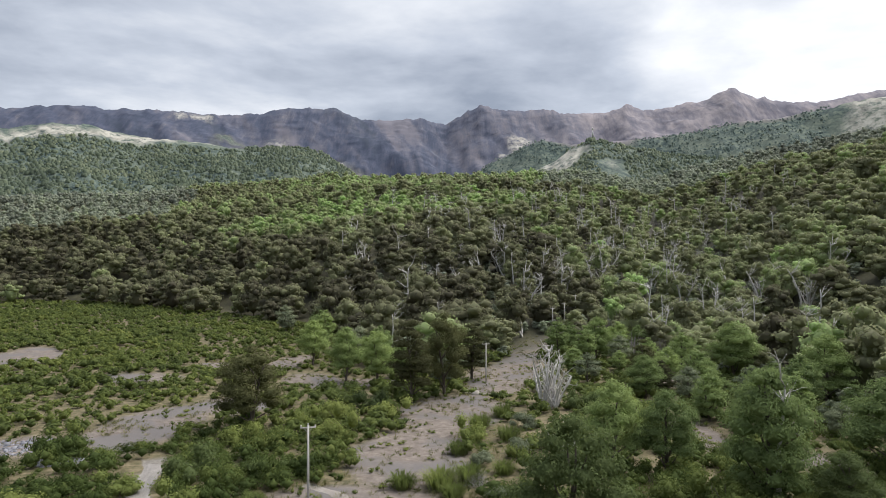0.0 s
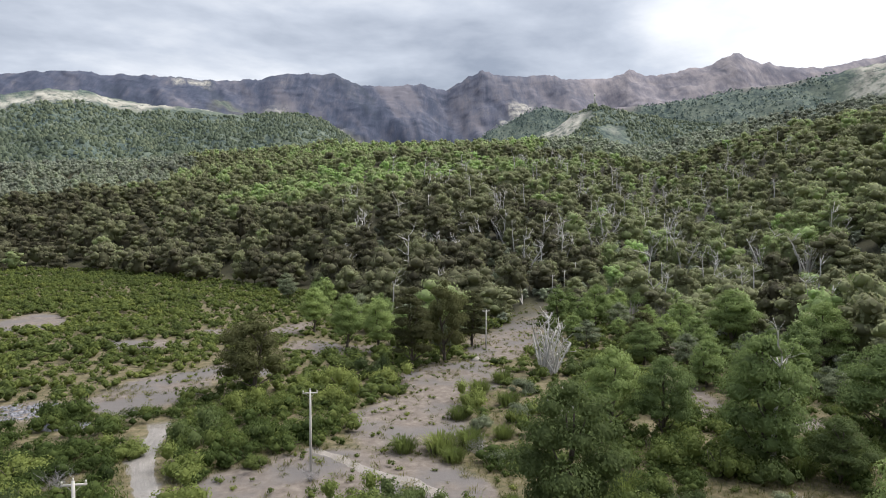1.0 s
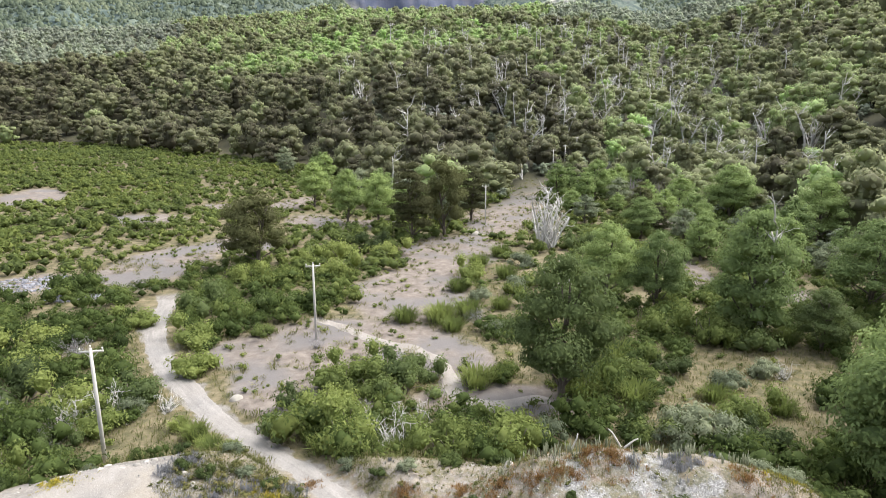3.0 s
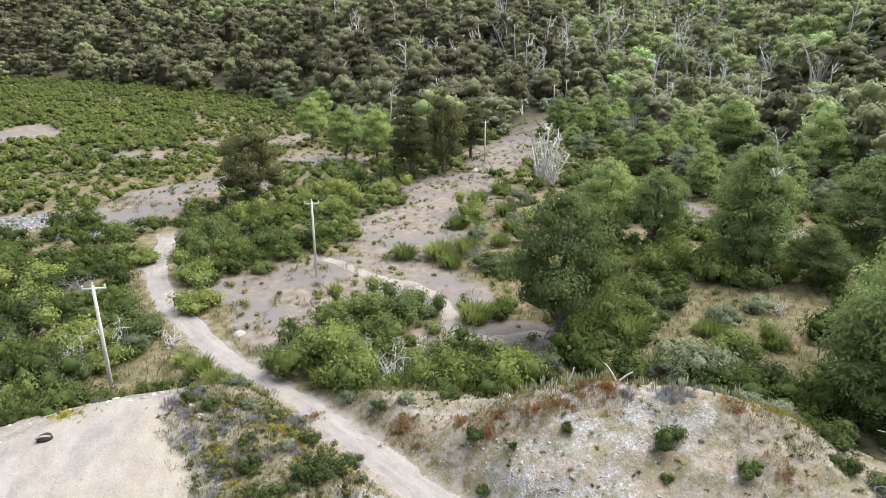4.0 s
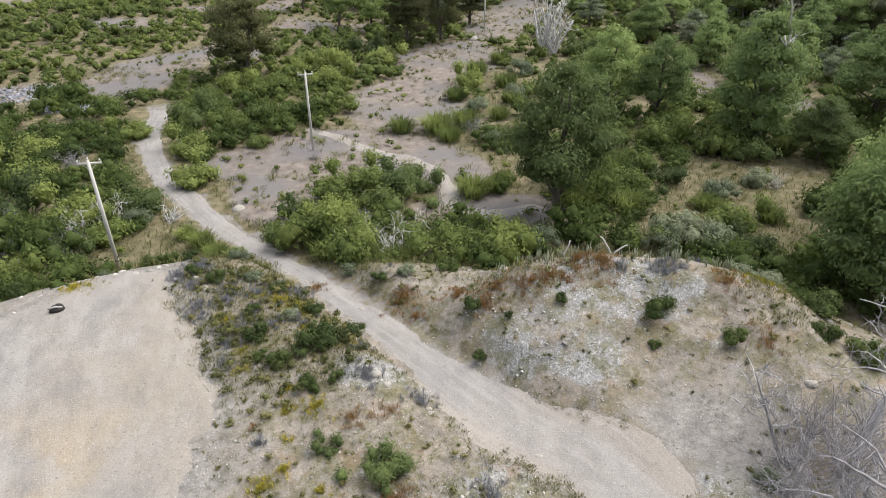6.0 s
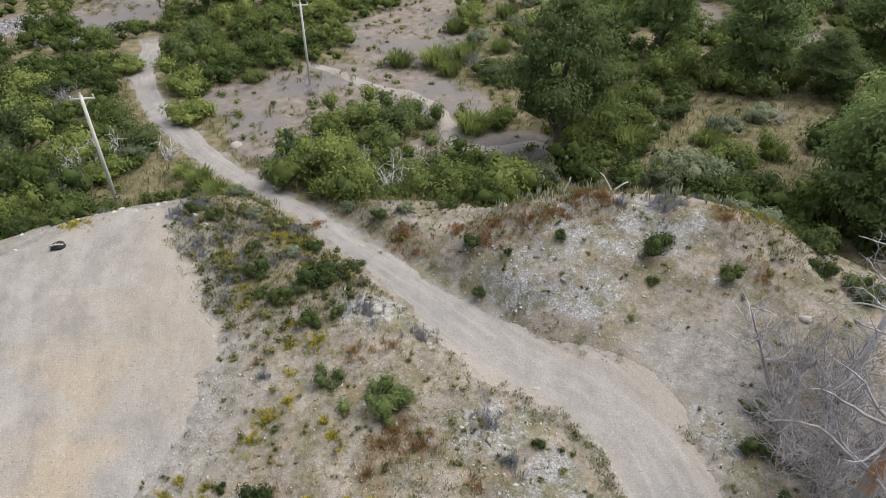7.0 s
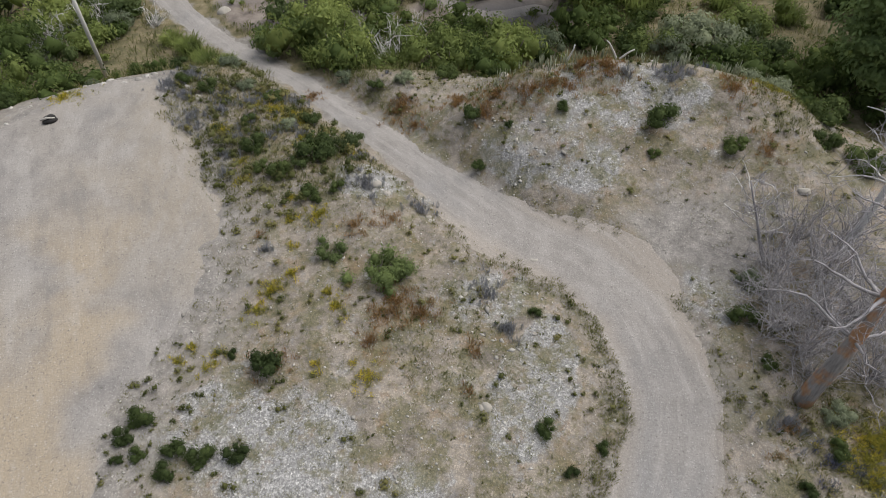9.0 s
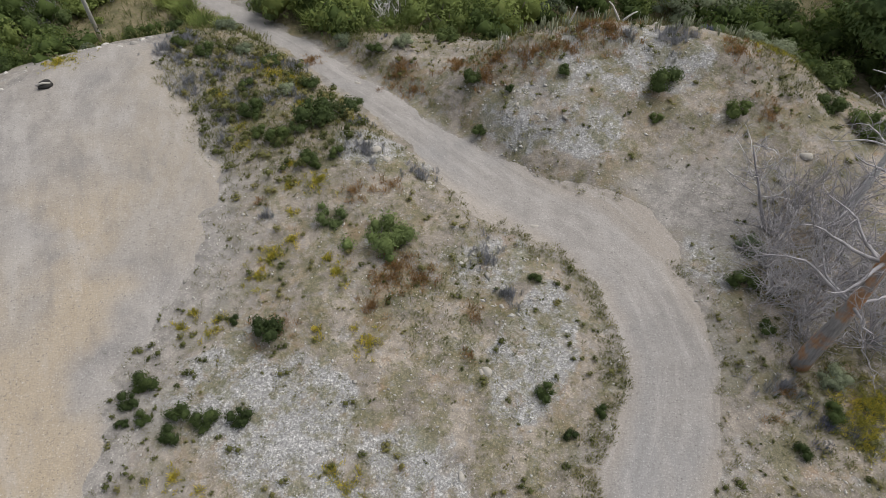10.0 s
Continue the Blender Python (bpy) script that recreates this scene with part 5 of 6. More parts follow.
WHITE_BUSH = dead_bush_base("bleached dead shrub with curling branches", 501, DEADWOOD, 12, 1.9, 0.06)
GREY_BUSH = dead_bush_base("tangle of grey leafless twigs", 502, GREYTWIG, 24, 2.0, 0.024, 0.9)
for x, y, s, a in ((-3.3, 41.0, 1.0, 0), (-2.0, 44.0, 0.9, 60), (-6.0, 46.5, 0.5, 0), (-3.9, 47.0, 0.5, 90), (-28.5, 45.5, 0.9, 40), (-26.0, 47.0, 1.0, 10), (-22.0, 47.6, 0.7, 200), (31, 55, 0.7, 0)):
    plant(WHITE_BUSH, x, y, a, s, 1.2)
for x, y, s, a in ((14.2, 15.0, 1.2, 0), (15.4, 16.6, 1.45, 60), (17.4, 16.6, 1.5, 120), (13.6, 17.4, 1.1, 170), (16.6, 18.8, 1.4, 230), (14.6, 19.4, 1.1, 300), (17.8, 14.6, 1.4, 20), (16.2, 13.6, 1.3, 90), (16.0, 21.0, 1.1, 10), (13.4, 15.8, 1.0, 200),
                   (18.6, 21.0, 1.1, 150), (13.9, 13.8, 0.7, 80), (-27.5, 42.0, 0.8, 10), (-31.0, 42.5, 0.9, 100), (-34.5, 45.5, 0.9, 190), (-12.8, 62.0, 0.5, 0), (4.0, 70.0, 0.8, 60), (-36, 60, 0.9, 40)):
    plant(GREY_BUSH, x, y, a, s)


def big_dead_tree(x, y, label, seed, stems, reach, bark, height):
    """A large leafless tree: stout stems that lean apart, heavy boughs and thin grey twigs."""
    rs = np.random.default_rng(seed)
    tree = tagged(new("dead_tree"), label, "dead tree", group="large dead trees")
    boughs, twigs = [], []
    for way, r in stems:
        bole, pts = crooked((0, 0, -0.3), way, height, r, r * 0.3, 0.05, rs, 9, 10)
        stem = part("trunk", bole, bark, tree, "grey bole with rust-coloured bare patches" if bark is RUSTWOOD else "", True)
        for _ in range(15):
            k = rs.integers(4, 10)
            a = rs.uniform(0, 6.283)
            limb, lp = crooked(pts[k], (math.cos(a), math.sin(a), rs.uniform(0.0, 0.9)), reach * rs.uniform(0.5, 1.1), r * 0.2, 0.014, 0.22, rs, 7, 6, 0.03)
            boughs.append((limb, stem))
            for _ in range(7):
                s = rs.integers(2, 8)
                twig, tp = crooked(lp[s], rs.normal(0, 1, 3) + np.array([0, 0, 0.3]), reach * rs.uniform(0.15, 0.45), 0.016, 0.005, 0.22, rs, 5, 4)
                twigs.append(twig)
                for _ in range(3):
                    twigs.append(crooked(tp[rs.integers(1, 5)], rs.normal(0, 1, 3), reach * 0.2, 0.011, 0.004, 0.2, rs, 3, 3)[0])
    for limb, stem in boughs:
        part("bough", limb, DEADWOOD if bark is not RUSTWOOD else GREYTWIG, stem, shade=True)
    tagged(part("twig_tangle", join(twigs), GREYTWIG, tree, shade=True), kind="stuff")
    put(tree, x, y)
    return tree


big_dead_tree(13.3, 12.7, "large grey dead tree with a rust-coloured trunk beside the track", 601, [((0.0, 0.0, 1), 0.36)], 3.6, RUSTWOOD, 9.0)
big_dead_tree(17.6, 19.8, "bleached leafless tree with many curling branches", 602, [((0.05, 0.05, 1), 0.20)], 3.0, DEADWOOD, 8.0)
big_dead_tree(14.4, 19.6, "thin grey leafless sapling with a kinked stem", 603, [((-0.28, 0.25, 1), 0.09)], 1.6, GREYTWIG, 4.6)

# ---- shrubs one by one: x, y, width ----
FERNY = shrub_base(LEAF_SHRUB, "leafy green shrub on the valley floor", 511, 1400, 0.10)
BUSHY = shrub_base(LEAF_SHADE, "dark green rounded shrub", 512, 1400, 0.095)
SMALL = shrub_base(LEAF_SHADE, "small green shrub on stony ground", 513, 900, 0.13)
LEAFBUSH = shrub_base(LEAF_MID, "full green bush on the valley floor", 516, 1400, 0.095)
GREYISH = shrub_base(LEAF_GREYGREEN, "grey-green feathery shrub in the hollow", 514, 1400, 0.10)
SPEARS = shrub_base(LEAF_SHRUB, "clump of upright spiky green blades", 515, 520, 0.1, True)
SHELF_SHRUBS = [(-9.7, 28.3, 1.7), (-6.2, 27.5, 2.3), (-5.0, 27.6, 1.9), (-4.6, 28.9, 1.2), (-9.2, 26.1, 1.0), (-7.9, 25.8, 1.5), (-7.2, 26.3, 1.2), (-6.4, 24.1, 1.1), (-5.1, 24.0, 1.0), (-5.9, 23.4, 0.8), (-5.0, 20.0, 1.4), (-2.6, 18.5, 2.2), (-1.8, 18.8, 1.7),
                (-7.0, 14.5, 1.5), (-8.3, 15.0, 0.6), (-10.9, 12.2, 1.2), (-11.3, 11.5, 0.9), (-10.8, 11.0, 0.8), (-11.5, 10.7, 0.6), (-9.6, 11.0, 1.0), (-9.5, 10.1, 1.0), (-8.3, 10.8, 1.2), (-7.1, 10.9, 1.0), (3.8, 17.0, 0.7), (10.9, 27.4, 2.2),
                (14.3, 25.6, 1.5), (10.7, 25.8, 0.8), (6.3, 28.4, 0.9), (2.0, 26.5, 0.9), (4.3, 10.0, 0.65), (5.6, 10.8, 0.65), (3.7, 11.5, 0.9), (3.6, 28.0, 0.6), (12.2, 9.4, 0.8), (1.6, 29.4, 1.3)]
for q, (x, y, w) in enumerate(SHELF_SHRUBS):
    plant(LEAFBUSH if (x, y) in ((-5.0, 20.0), (-2.6, 18.5), (-1.8, 18.8), (-7.2, 26.3), (-5.0, 27.6)) else (BUSHY, SMALL, BUSHY)[q % 3], x, y, q * 67, w / 2.5, 0.95, "dark green shrub on the stony bank" if w > 1.3 else "small green tuft-like shrub on stony ground")
BANK_SHRUBS = [(-13.6, 34.2, 1.5), (-11.6, 34.2, 1.3), (-9.6, 33.2, 1.3), (-15.6, 35.0, 1.3), (-8.4, 30.0, 1.1), (-7.4, 30.8, 1.3), (-10.8, 30.4, 1.2), (-13.2, 37.2, 1.6), (-16.8, 37.4, 1.4), (-19.4, 37.8, 1.6),
               (-22.2, 36.8, 1.3), (-25.4, 33.2, 1.5), (-27.2, 30.8, 1.6), (-2.2, 34.6, 1.4), (0.6, 36.0, 1.8), (3.4, 36.2, 1.6), (-6.0, 36.6, 1.4), (-4.0, 34.6, 1.2), (14.8, 34.6, 1.7), (18.6, 31.2, 2.2), (20.4, 28.6, 2.4), (19.6, 26.4, 1.8), (16.8, 31.6, 1.8), (21.6, 25.4, 2.4), (13.8, 10.8, 1.1), (14.2, 12.0, 1.3), (12.6, 14.4, 0.9), (12.2, 16.6, 1.6), (13.4, 18.4, 1.4)]
for q, (x, y, w) in enumerate(BANK_SHRUBS):
    plant((BUSHY, GREYISH, SMALL)[q % 3], x, y, q * 31, w / 2.5, 0.85, "low shrub on the edge of the bank")
VALLEY_SHRUBS = [(-8.0, 51.6, 4.6), (-4.6, 52.8, 4.6), (-6.6, 54.6, 4.0), (-6.8, 40.4, 4.4), (-11.0, 43.8, 3.4), (0.2, 39.8, 4.1), (4.7, 40.4, 4.6), (-2.0, 54.5, 3.2), (14.9, 43.4, 3.0), (23.9, 46.4, 4.0),
                 (22.7, 41.3, 3.2), (-9.6, 53.0, 3.6), (-6.0, 50.4, 4.0), (-3.4, 51.0, 3.8), (-9.0, 46.4, 3.6), (-7.4, 43.6, 3.8), (-4.8, 43.0, 3.4), (-1.4, 42.4, 3.6), (2.4, 41.8, 3.6), (-11.6, 47.0, 3.0), (-23.3, 57.1, 4.6), (-26.6, 64.7, 4.6), (-27.9, 74.9, 5.6), (-24.0, 71.0, 4.0), (-19.3, 65.7, 2.7), (-20.4, 74.1, 4.0), (-27.3, 88.3, 4.4), (-14.6, 90.0, 5.0), (-25.4, 49.3, 4.2)]
MORE_SHRUBS = [(-25.8, 44.8, 3.5), (-30.4, 47.7, 4.6), (-34.8, 49.8, 4.8), (-42.2, 62.3, 5.2), (-38.0, 56.0, 4.4), (-27.2, 41.4, 2.5), (-28.9, 38.1, 3.2), (17.4, 54.9, 4.4), (21.1, 55.3, 3.1), (3.6, 90.7, 4.4),
               (27.2, 63.7, 5.0), (31.8, 63.6, 5.0), (23.0, 66.0, 4.6), (-16.5, 101.0, 5.2), (-12.8, 108.0, 5.0), (-8.3, 104.4, 5.2), (-21.0, 98.0, 4.4), (24.0, 108.0, 5.0), (30.0, 98.0, 5.4), (-35.0, 70.0, 4.2)]
for q, (x, y, w) in enumerate(VALLEY_SHRUBS + MORE_SHRUBS):
    plant((FERNY, LEAFBUSH)[q % 3 == 1], x, y, q * 41, w / 2.05, 0.85 + 0.1 * (q % 4))
for q, (x, y, w) in enumerate([(17.8, 44.0, 4.6), (20.2, 42.6, 3.8), (16.6, 42.2, 3.0), (-24.4, 47.2, 2.6), (7.6, 43.0, 3.0), (4.5, 79.0, 3.2), (9.5, 83.0, 3.8), (12.0, 96.0, 4.2), (6.0, 66.5, 3.0), (24.5, 52.5, 3.4), (29.0, 55.5, 3.0)]):
    plant(GREYISH, x, y, q * 77, w / 2.5, 1.1)
for q, (x, y, w) in enumerate([(2.8, 52.4, 3.4), (13.7, 52.3, 4.4), (11.6, 50.3, 3.6), (-17.6, 42.4, 1.7), (-19.6, 44.4, 1.8), (-13.6, 37.8, 1.5), (-8.0, 40.4, 2.6), (16.4, 58.4, 4.0), (-0.3, 71.0, 4.2), (-4.3, 70.9, 3.4),
                               (3.0, 72.8, 4.0), (-5.2, 38.3, 2.5), (35.4, 63.8, 3.5), (15.8, 49.5, 3.6), (1.0, 68.0, 3.0), (-9.4, 42.8, 2.4), (-3.0, 40.0, 2.2), (12.5, 55.0, 3.8), (5.0, 53.5, 2.6), (7.0, 75.5, 3.0), (2.0, 84.0, 3.4), (9.0, 90.0, 3.8), (14.5, 86.0, 3.6), (5.5, 97.0, 4.0), (9.5, 104.0, 4.0), (22.5, 50.0, 2.6), (26.8, 47.5, 2.6), (-16.4, 41.2, 2.0), (-18.0, 43.0, 2.2), (-15.4, 39.4, 1.8)]):
    plant(SPEARS, x, y, q * 53, w / 2.2, 0.9)


# ---- stones ----
STONE_A = rock_base("stone", "pale angular stone on bare ground", 701, (0.5, 0.42, 0.34), BOULDER)
STONE_B = rock_base("stone", "flat pale stone on bare ground", 702, (0.5, 0.38, 0.2), BOULDER)
for q, (x, y, w) in enumerate([(4.2, 20.2, 0.63), (0.6, 8.7, 0.5), (-9.5, 16.2, 0.21), (3.7, 32.6, 1.0), (-3.2, 24.6, 0.72), (-2.6, 23.9, 0.61), (-3.6, 24.9, 0.5), (-6.7, 9.3, 0.27), (-6.9, 8.9, 0.27), (-6.7, 8.5, 0.3), (3.9, 27.0, 0.34), (5.0, 27.2, 0.28), (4.2, 30.1, 0.29), (7.6, 21.6, 0.26), (6.2, 22.1, 0.27), (5.3, 12.3, 0.25), (1.4, 12.6, 0.34), (-0.5, 22.4, 0.53), (-5.0, 12.7, 0.21), (-1.6, 12.0, 0.29), (1.6, 12.6, 0.55),
                               (1.0, 18.0, 0.4), (-4.7, 32.0, 0.59), (3.8, 27.8, 0.3), (4.4, 28.1, 0.3), (2.0, 26.2, 0.35), (17.3, 23.5, 0.7), (13.5, 10.5, 0.52), (5.1, 10.0, 0.28), (-6.1, 32.9, 0.46), (-0.6, 22.7, 0.38),
                               (-2.6, 29.5, 0.6), (-17.3, 50.3, 1.25), (-22.1, 47.3, 0.64), (-24.1, 45.4, 0.53), (10.5, 32.6, 0.9), (12.0, 32.8, 0.8), (-9.6, 111.5, 1.4), (6.0, 122.0, 2.6), (7.5, 121.4, 1.8)]):
    plant((STONE_A, STONE_B)[q % 2], x, y, q * 97, w)


def scrap():
    """A crumpled black rubber scrap with a pale strip across it, lying on the sand."""
    thing = tagged(new("rubber_scrap"), "crumpled black rubber scrap lying on the sand pad", "scrap")
    rs = np.random.default_rng(5)
    hull = ICO2[0] * np.array([0.42, 0.30, 0.20]) * (1 + rs.uniform(-0.3, 0.3, (len(ICO2[0]), 1)))
    part("body", (hull + np.array([0, 0, 0.12]), ICO2[1]), RUBBER, thing)
    part("strip", tube([(-0.38, -0.12, 0.22), (0, -0.2, 0.34), (0.36, -0.1, 0.2)], [0.05, 0.06, 0.04], 6), STONE, thing, "pale strip")
    put(thing, -21.9, 30.8, 20, 1.0, -0.08)


scrap()


# ---- small growth and gravel on the shelf ----
def small_growth():
    rs = np.random.default_rng(21)

    def clumps(rows, each, mat, name, label, height, width, spread_r, blades_n):
        tuft = [blades(blades_n, spread_r, height, width, np.random.default_rng(800 + q)) for q in range(4)]
        xs, ys, sc = [], [], []
        for x, y, w in rows:
            n = max(3, int(each * w * w))
            r = np.abs(rs.normal(0, 1, n)) * w * 0.42
            a = rs.uniform(0, 6.283, n)
            xs.append(x + r * np.cos(a)), ys.append(y + r * np.sin(a)), sc.append(rs.uniform(0.6, 1.3, n))
        x, y, s = np.concatenate(xs), np.concatenate(ys), np.concatenate(sc)
        scatter(name, tuft, x, y, s, rs.uniform(0.1, 0.9, len(x)), mat, label, "plants", None, 0.02)

    clumps([(-21.3, 33.4, 1.6), (-22.1, 33.0, 1.3), (-12.2, 30.0, 0.9), (-11.9, 29.6, 0.9), (-9.4, 31.9, 1.4), (-8.4, 31.4, 1.5), (-8.1, 30.8, 1.2), (-9.9, 25.4, 0.7), (-10.3, 27.0, 0.6), (-7.2, 23.9, 0.8), (-7.0, 22.3, 0.8), (-5.7, 22.5, 1.1), (-6.8, 20.6, 0.5),
            (-7.3, 18.2, 1.0), (-7.7, 17.2, 0.9), (-4.7, 17.8, 0.7), (-6.5, 19.0, 0.6), (-10.4, 14.8, 0.6), (-9.0, 15.1, 0.6), (-9.2, 14.6, 0.6), (-10.0, 15.5, 0.5), (-4.9, 14.4, 0.5), (-2.8, 13.8, 0.9), (-3.4, 14.4, 0.4), (-9.1, 8.8, 0.7), (-8.1, 8.3, 0.4),
            (-3.3, 8.4, 0.8), (-3.8, 8.9, 0.6), (15.2, 10.9, 2.2), (14.5, 9.7, 1.6), (-4.3, 17.2, 0.7), (-4.7, 27.4, 0.9), (-10.6, 32.6, 0.9), (-7.4, 29.0, 1.0), (17.5, 30.0, 1.6)],
           34, YELLOW, "yellow_flowers", "low clumps of small yellow flowers on the bank", 0.22, 0.010, 0.17, 26)
    clumps([(-1.9, 17.4, 1.9), (-0.8, 16.9, 1.4), (-2.4, 16.6, 1.2), (-4.0, 21.6, 1.2), (-2.3, 22.1, 1.0), (8.8, 30.8, 2.2), (7.6, 31.0, 1.6), (3.0, 30.1, 1.8), (4.8, 29.6, 1.7), (5.9, 29.9, 1.5), (2.4, 29.0, 1.3), (6.7, 29.6, 1.0), (1.3, 15.1, 0.7), (1.0, 13.3, 0.6),
            (-8.2, 21.5, 0.5), (-2.8, 15.4, 1.0), (-2.5, 32.1, 1.6), (-1.4, 30.6, 1.3), (-2.1, 32.5, 1.3), (15.3, 29.2, 1.7), (12.6, 11.5, 0.8), (11.7, 10.6, 0.6), (-7.7, 35.0, 1.4), (1.0, 31.4, 1.6), (16.1, 25.6, 1.3), (-6.5, 14.6, 1.2)], 17, RUSTGRASS, "rust_grass", "patches of rust-coloured dry sorrel grass", 0.26, 0.008, 0.22, 30)
    clumps([(-15.1, 33.4, 1.3), (-16.1, 34.6, 1.6), (-10.9, 32.5, 1.3), (-12.7, 33.4, 1.3), (-15.1, 35.6, 1.6), (-11.1, 27.6, 0.9), (-11.0, 25.9, 0.7), (-11.2, 29.0, 1.2), (-8.1, 29.9, 1.2), (-7.9, 20.5, 0.8), (-3.7, 24.4, 1.5), (-4.1, 27.0, 1.1), (-1.0, 23.2, 1.1), (11.9, 29.9, 1.2),
            (13.0, 30.4, 0.9), (12.0, 30.8, 1.2), (9.7, 30.3, 0.9), (-9.8, 33.3, 1.6), (-13.9, 31.2, 1.3), (-13.9, 30.1, 1.2), (-7.5, 29.1, 0.9), (1.9, 18.0, 1.2), (2.7, 16.2, 1.2), (-12.6, 31.8, 1.2), (-9.2, 29.2, 1.1), (12.4, 11.8, 1.4), (-8.6, 33.4, 1.6), (-10.4, 30.6, 1.2)],
           22, LUPIN, "lupin_clumps", "grey-lilac lupin stalks on the stony bank", 0.36, 0.010, 0.16, 22)
    clumps([(13.4, 10.3, 1.0), (14.2, 9.8, 0.8), (13.0, 9.4, 0.7), (14.6, 31.8, 0.7), (-3.2, 35.6, 0.6)], 16, BLUE, "blue_lupins", "blue lupin flowers among green growth", 0.34, 0.010, 0.18, 16)
    # thin dry and green grass over the bank
    lush = lambda x, y: (1 - smooth(-5, -1.5, x)) * smooth(21, 26, y) + 0.7 * smooth(0.0, 0.8, 1 - np.hypot((x - 6) / 7, (y - 30.5) / 2.6)) + 0.5 * smooth(0.0, 0.8, 1 - np.hypot((x - 0.0) / 3.5, (y - 16) / 5)) + 0.8 * smooth(0.0, 0.7, 1 - np.hypot((x - 17.5) / 4, (y - 28.5) / 3.5))
    x, y = spots(-16, 24, 2, 38, 0.3, 23)
    ok = (shelf_mask(x, y) > 0.4) & (pad_mask(x, y) < 0.9) & (track_distance(x, y) > 1.75) & (rs.uniform(0, 1, len(x)) < (0.62 + 0.6 * vnoise(x, y, 2.2, 81, 3) + 0.6 * lush(x, y)) * (1 - 0.85 * smooth(-1.0, 0.9, pad_mask(x, y)))) & (np.hypot(x - 9.5, y - 21) > 2.6)
    x, y = x[ok], y[ok]
    tuft = [blades(22, 0.13, 0.15, 0.006, np.random.default_rng(820 + q)) for q in range(5)]
    scatter("dry_grass", tuft, x, y, rs.uniform(0.5, 1.4, len(x)) * (1 + 0.9 * lush(x, y)), 0.34 + 0.4 * vnoise(x, y, 3, 83) + rs.normal(0, 0.2, len(x)), STRAW, "thin dry and green grass tufts on stony ground", "grass", None, 0.02)
    # tufts on the bare valley soil
    x, y = spots(-60, 60, 38, 200, 1.25, 25)
    ok = (bare_mask(x, y) > -0.05) & (shelf_mask(x, y) < 0.3) & (polyline_distance(x, y, TRACK) > 2.4) & (rs.uniform(0, 1, len(x)) < 0.34 + 0.65 * vnoise(x, y, 5, 85, 3))
    x, y = x[ok], y[ok]
    tuft = [join([blades(30, 0.5, 0.34, 0.018, np.random.default_rng(830 + q))]) for q in range(4)]
    scatter("soil_tufts", tuft, x, y, rs.uniform(0.6, 1.8, len(x)), 0.4 + 0.4 * vnoise(x, y, 8, 87) + rs.normal(0, 0.2, len(x)), STRAW, "scattered olive grass tufts on bare soil", "grass", None, 0.03)
    # small leafy cushions on the bank and on the bare soil
    x, y = spots(-16, 24, 2, 38, 0.6, 31)
    ok = (shelf_mask(x, y) > 0.4) & (pad_mask(x, y) < 0.1) & (track_distance(x, y) > 1.9) & (rs.uniform(0, 1, len(x)) < 0.28 + 0.45 * vnoise(x, y, 3.5, 91, 3) + 0.32 * lush(x, y)) & (np.hypot(x - 9.5, y - 21) > 2.6)
    x, y = x[ok], y[ok]
    cushion = [bush_template(850 + q, 60, 0.2, 2, 0.6) for q in range(5)]
    scatter("cushion_plants", cushion, x, y, (0.07 + 0.24 * rs.uniform(0, 1, len(x)) ** 2) * (1 + 0.9 * (1 - smooth(-5, -2, x)) * smooth(20, 25, y)), rs.uniform(0.0, 1.0, len(x)), LEAF_WEED, "small green cushion plants on stony ground", "plants", None, 0.02)
    x, y = spots(-60, 60, 38, 190, 1.9, 33)
    ok = (bare_mask(x, y) > 0.0) & (shelf_mask(x, y) < 0.2) & (polyline_distance(x, y, TRACK) > 2.4) & (rs.uniform(0, 1, len(x)) < 0.30 + 0.6 * vnoise(x, y, 9, 93, 3))
    x, y = x[ok], y[ok]
    scatter("soil_cushions", cushion, x, y, rs.uniform(0.25, 0.75, len(x)), rs.uniform(0.1, 0.9, len(x)), LEAF_MEADOW, "small yellow-green shrubs dotted over bare soil", "shrubs", None, 0.03)
    # grass between the shrubs nearest the bank
    x, y = spots(-45, 45, 36, 72, 0.85, 35)
    ok = (shelf_mask(x, y) < 0.6) & (polyline_distance(x, y, TRACK) > 1.25) & (soil_mask(x, y) < 0.3) & (np.abs(np.degrees(np.arctan2(x, y))) < 38)
    x, y = x[ok], y[ok]
    tuft = [blades(14, 0.45, 0.5, 0.022, np.random.default_rng(860 + q)) for q in range(4)]
    scatter("valley_grass", tuft, x, y, rs.uniform(0.5, 1.4, len(x)), 0.35 + 0.35 * vnoise(x, y, 7, 95) + rs.normal(0, 0.2, len(x)), STRAW, "long olive and straw grass between shrubs", "grass", None, 0.03)
    # olive verge along the track, and rank growth round the foot of the dead tree
    x, y = spots(-12, 20, 3, 36, 0.24, 37)
    td = track_distance(x, y)
    verge = (td > 1.7) & (td < 3.0) & (rs.uniform(0, 1, len(x)) < np.where((x < 7.5) & (y < 20), 0.95, 0.2) * (1 - smooth(2.2, 3.0, td)))
    rank = rs.uniform(0, 1, len(x)) < 0.85 * smooth(0.0, 0.7, 1 - np.hypot((x - 14.4) / 3.4, (y - 11.2) / 3.6) + 0.3 * vnoise(x, y, 1.6, 97, 3))
    ok = (verge | rank) & (np.hypot(x - 10.5, y - 20.5) > 2.5) & (td > 1.6)
    x, y = x[ok], y[ok]
    tuft = [blades(34, 0.17, 0.17, 0.008, np.random.default_rng(880 + q)) for q in range(4)]
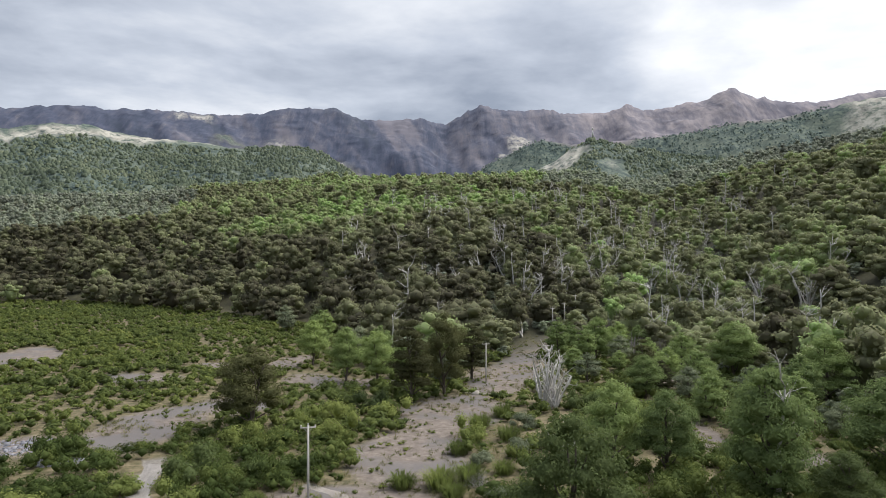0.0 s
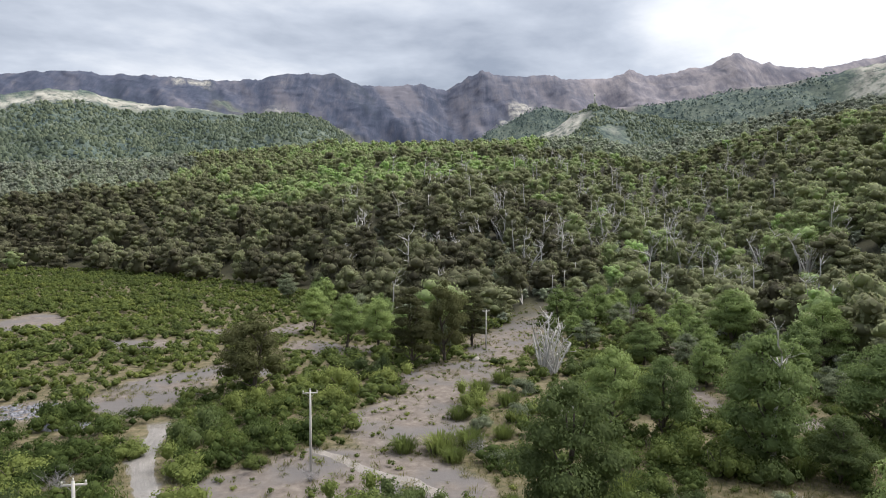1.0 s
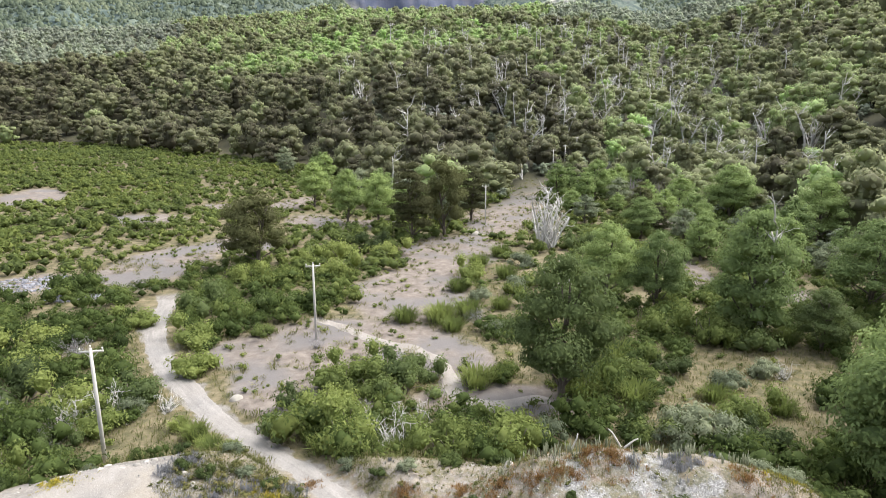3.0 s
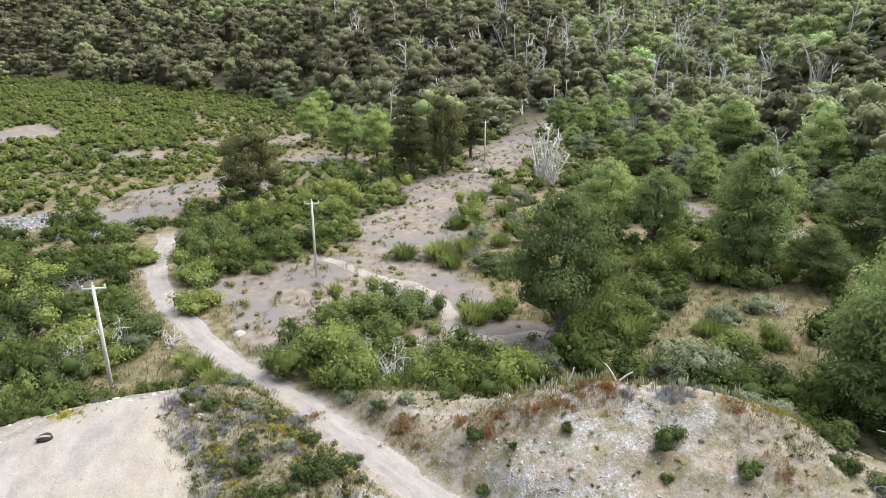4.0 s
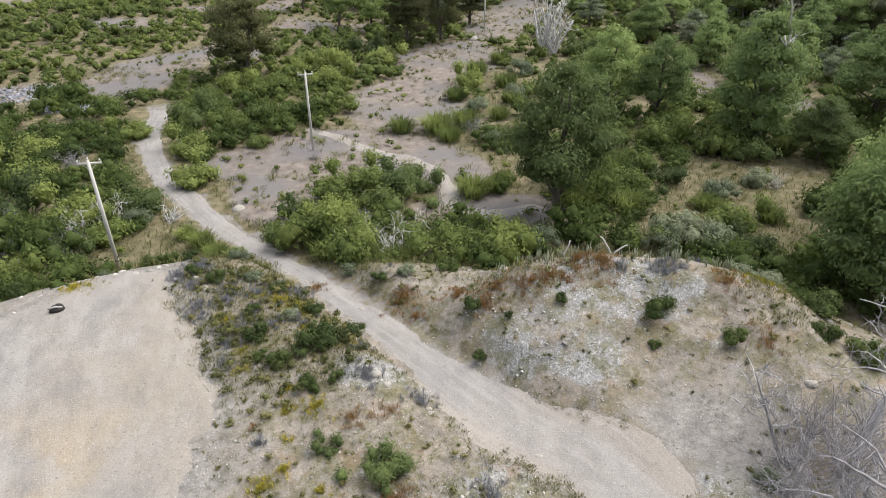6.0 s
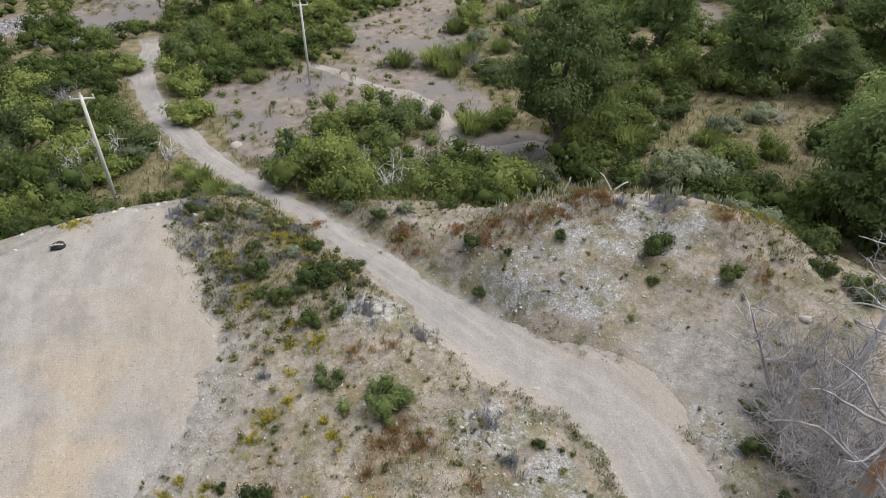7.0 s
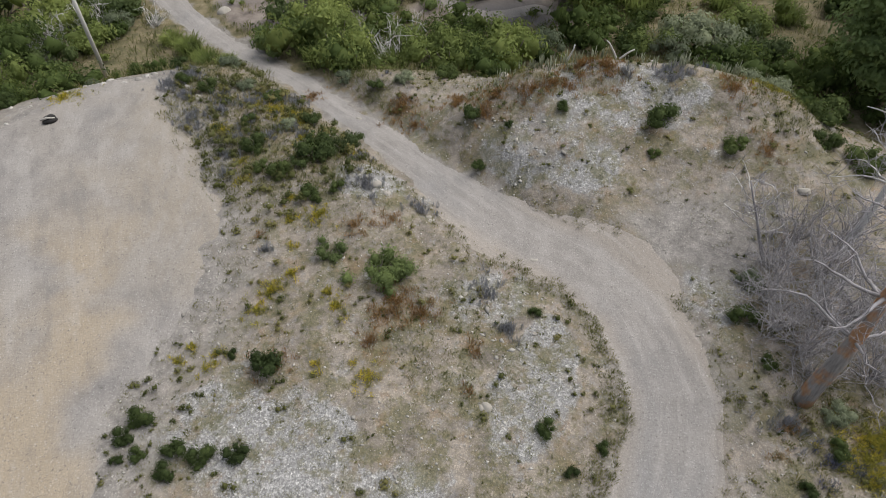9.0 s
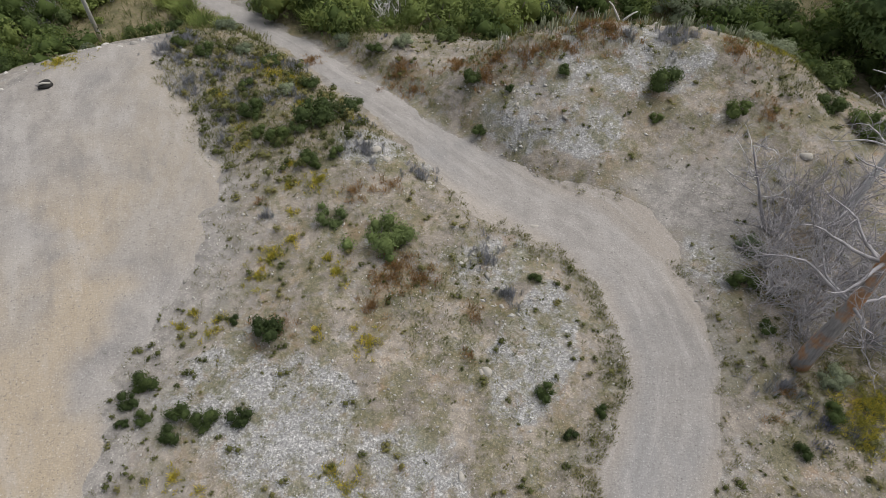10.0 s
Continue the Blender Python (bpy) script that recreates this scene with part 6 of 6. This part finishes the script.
    scatter("verge_grass", tuft, x, y, rs.uniform(0.6, 1.5, len(x)), 0.35 + 0.5 * rs.uniform(0, 1, len(x)), LEAF_WEED, "olive green grass along the edge of the track", "grass", None, 0.02)
    # tall pale flower spikes on the crest of the mound
    n = 64
    hub = rs.integers(0, 9, n)
    x, y = np.array([3.0, 5.2, 6.4, 8.2, 11.4, 12.4, 13.6, 15.6, 17.8])[hub] + rs.normal(0, 0.55, n), 31.8 + rs.normal(0, 0.8, n)
    spike = []
    for q in range(3):
        rq = np.random.default_rng(890 + q)
        spike.append(join([tube([(a, b, -0.05), (a * 1.3, b * 1.3, h * 0.5), (a * 1.5, b * 1.5, h)], [0.012, 0.034, 0.006], 4) for a, b, h in ((rq.normal(0, 0.12), rq.normal(0, 0.12), rq.uniform(0.45, 0.9)) for _ in range(4))]))
    scatter("flower_spikes", spike, x, y, rs.uniform(0.6, 1.1, n), rs.uniform(0.0, 1, n), SPIKES, "tall pale green flower spikes on the mound", "plants", None, 0.02)
    # pale rubble along the rim of the pad
    n = 60
    k = rs.uniform(0, 1, n)
    x = np.interp(k, [0, 0.4, 0.75, 1], [-24.5, -21.5, -18.0, -15.0]) + rs.normal(0, 0.8, n)
    y = np.interp(k, [0, 0.4, 0.75, 1], [31.2, 34.2, 35.2, 33.8]) + rs.normal(0, 0.7, n)
    lumps = [(ICO1[0] * np.random.default_rng(900 + q).uniform(0.65, 1.15, (len(ICO1[0]), 1)) * np.array([1, 0.8, 0.55]), ICO1[1]) for q in range(4)]
    scatter("rim_rubble", lumps, x, y, 0.06 + 0.3 * rs.uniform(0, 1, n) ** 2, rs.uniform(0, 1, n), STONE, "pale broken rock along the rim of the pad", "rubble", None, 0.03)
    # stony stream bed
    n = 420
    a, r = rs.uniform(0, 6.283, n), np.sqrt(rs.uniform(0, 1, n))
    x, y = -57.5 + 6.5 * r * np.cos(a), 88.0 + 4.0 * r * np.sin(a)
    x, y = np.concatenate([x, -48 + 3.5 * r * np.cos(a * 1.7)]), np.concatenate([y, 81 + 2.0 * r * np.sin(a * 1.7)])
    pebble = [(ICO1[0] * np.random.default_rng(870 + q).uniform(0.7, 1.1, (len(ICO1[0]), 1)) * np.array([1, 0.85, 0.6]), ICO1[1]) for q in range(4)]
    scatter("stream_stones", pebble, x, y, 0.15 + 0.4 * rs.uniform(0, 1, len(x)) ** 2, rs.uniform(0, 1, len(x)), RIVER_STONE, "blue-grey stones of a dry stream bed", "stones", None, 0.05)
    # gravel
    x, y = spots(-24, 24, 3, 37, 0.17, 27)
    bank = (shelf_mask(x, y) > 0.5) & (pad_mask(x, y) < 0) & (track_distance(x, y) > 1.5)
    ok = np.where(bank, rs.uniform(0, 1, len(x)) < 0.36 + 0.5 * vnoise(x, y, 2.4, 89, 3), (shelf_mask(x, y) > 0.5) & (rs.uniform(0, 1, len(x)) < 0.11))
    x, y = x[ok], y[ok]
    bits = []
    for q in range(5):
        rq = np.random.default_rng(840 + q)
        v = np.array([(1, 0, 0), (-1, 0, 0), (0, 1, 0), (0, -1, 0), (0, 0, 1), (0, 0, -1.0)]) * rq.uniform(0.5, 1.3, (6, 3)) * np.array([1.1, 0.75, 0.38])
        bits.append((v, np.array([(0, 2, 4), (2, 1, 4), (1, 3, 4), (3, 0, 4), (2, 0, 5), (1, 2, 5), (3, 1, 5), (0, 3, 5)])))
    rocky = smooth(0.15, 0.7, np.maximum(1 - np.hypot((x - 4.5) / 6.0, (y - 27.5) / 4.5), 1 - np.hypot((x - 2.6) / 3.0, (y - 15.5) / 6.0)) + 0.5 * vnoise(x, y, 2, 99, 3))
    size = (1 + 1.1 * rocky * rs.uniform(0, 1, len(x)) ** 2) * 0.02 + (1 + rocky) * 0.07 * rs.uniform(0, 1, len(x)) ** 4 + (0.10 + 0.07 * rocky) * rs.uniform(0, 1, len(x)) * (rs.uniform(0, 1, len(x)) > 0.982 - 0.03 * rocky)
    scatter("gravel", bits, x, y, size, rs.uniform(0, 1, len(x)), STONE, "loose pale stones and gravel over the bank", "gravel", None, 0.0)


small_growth()
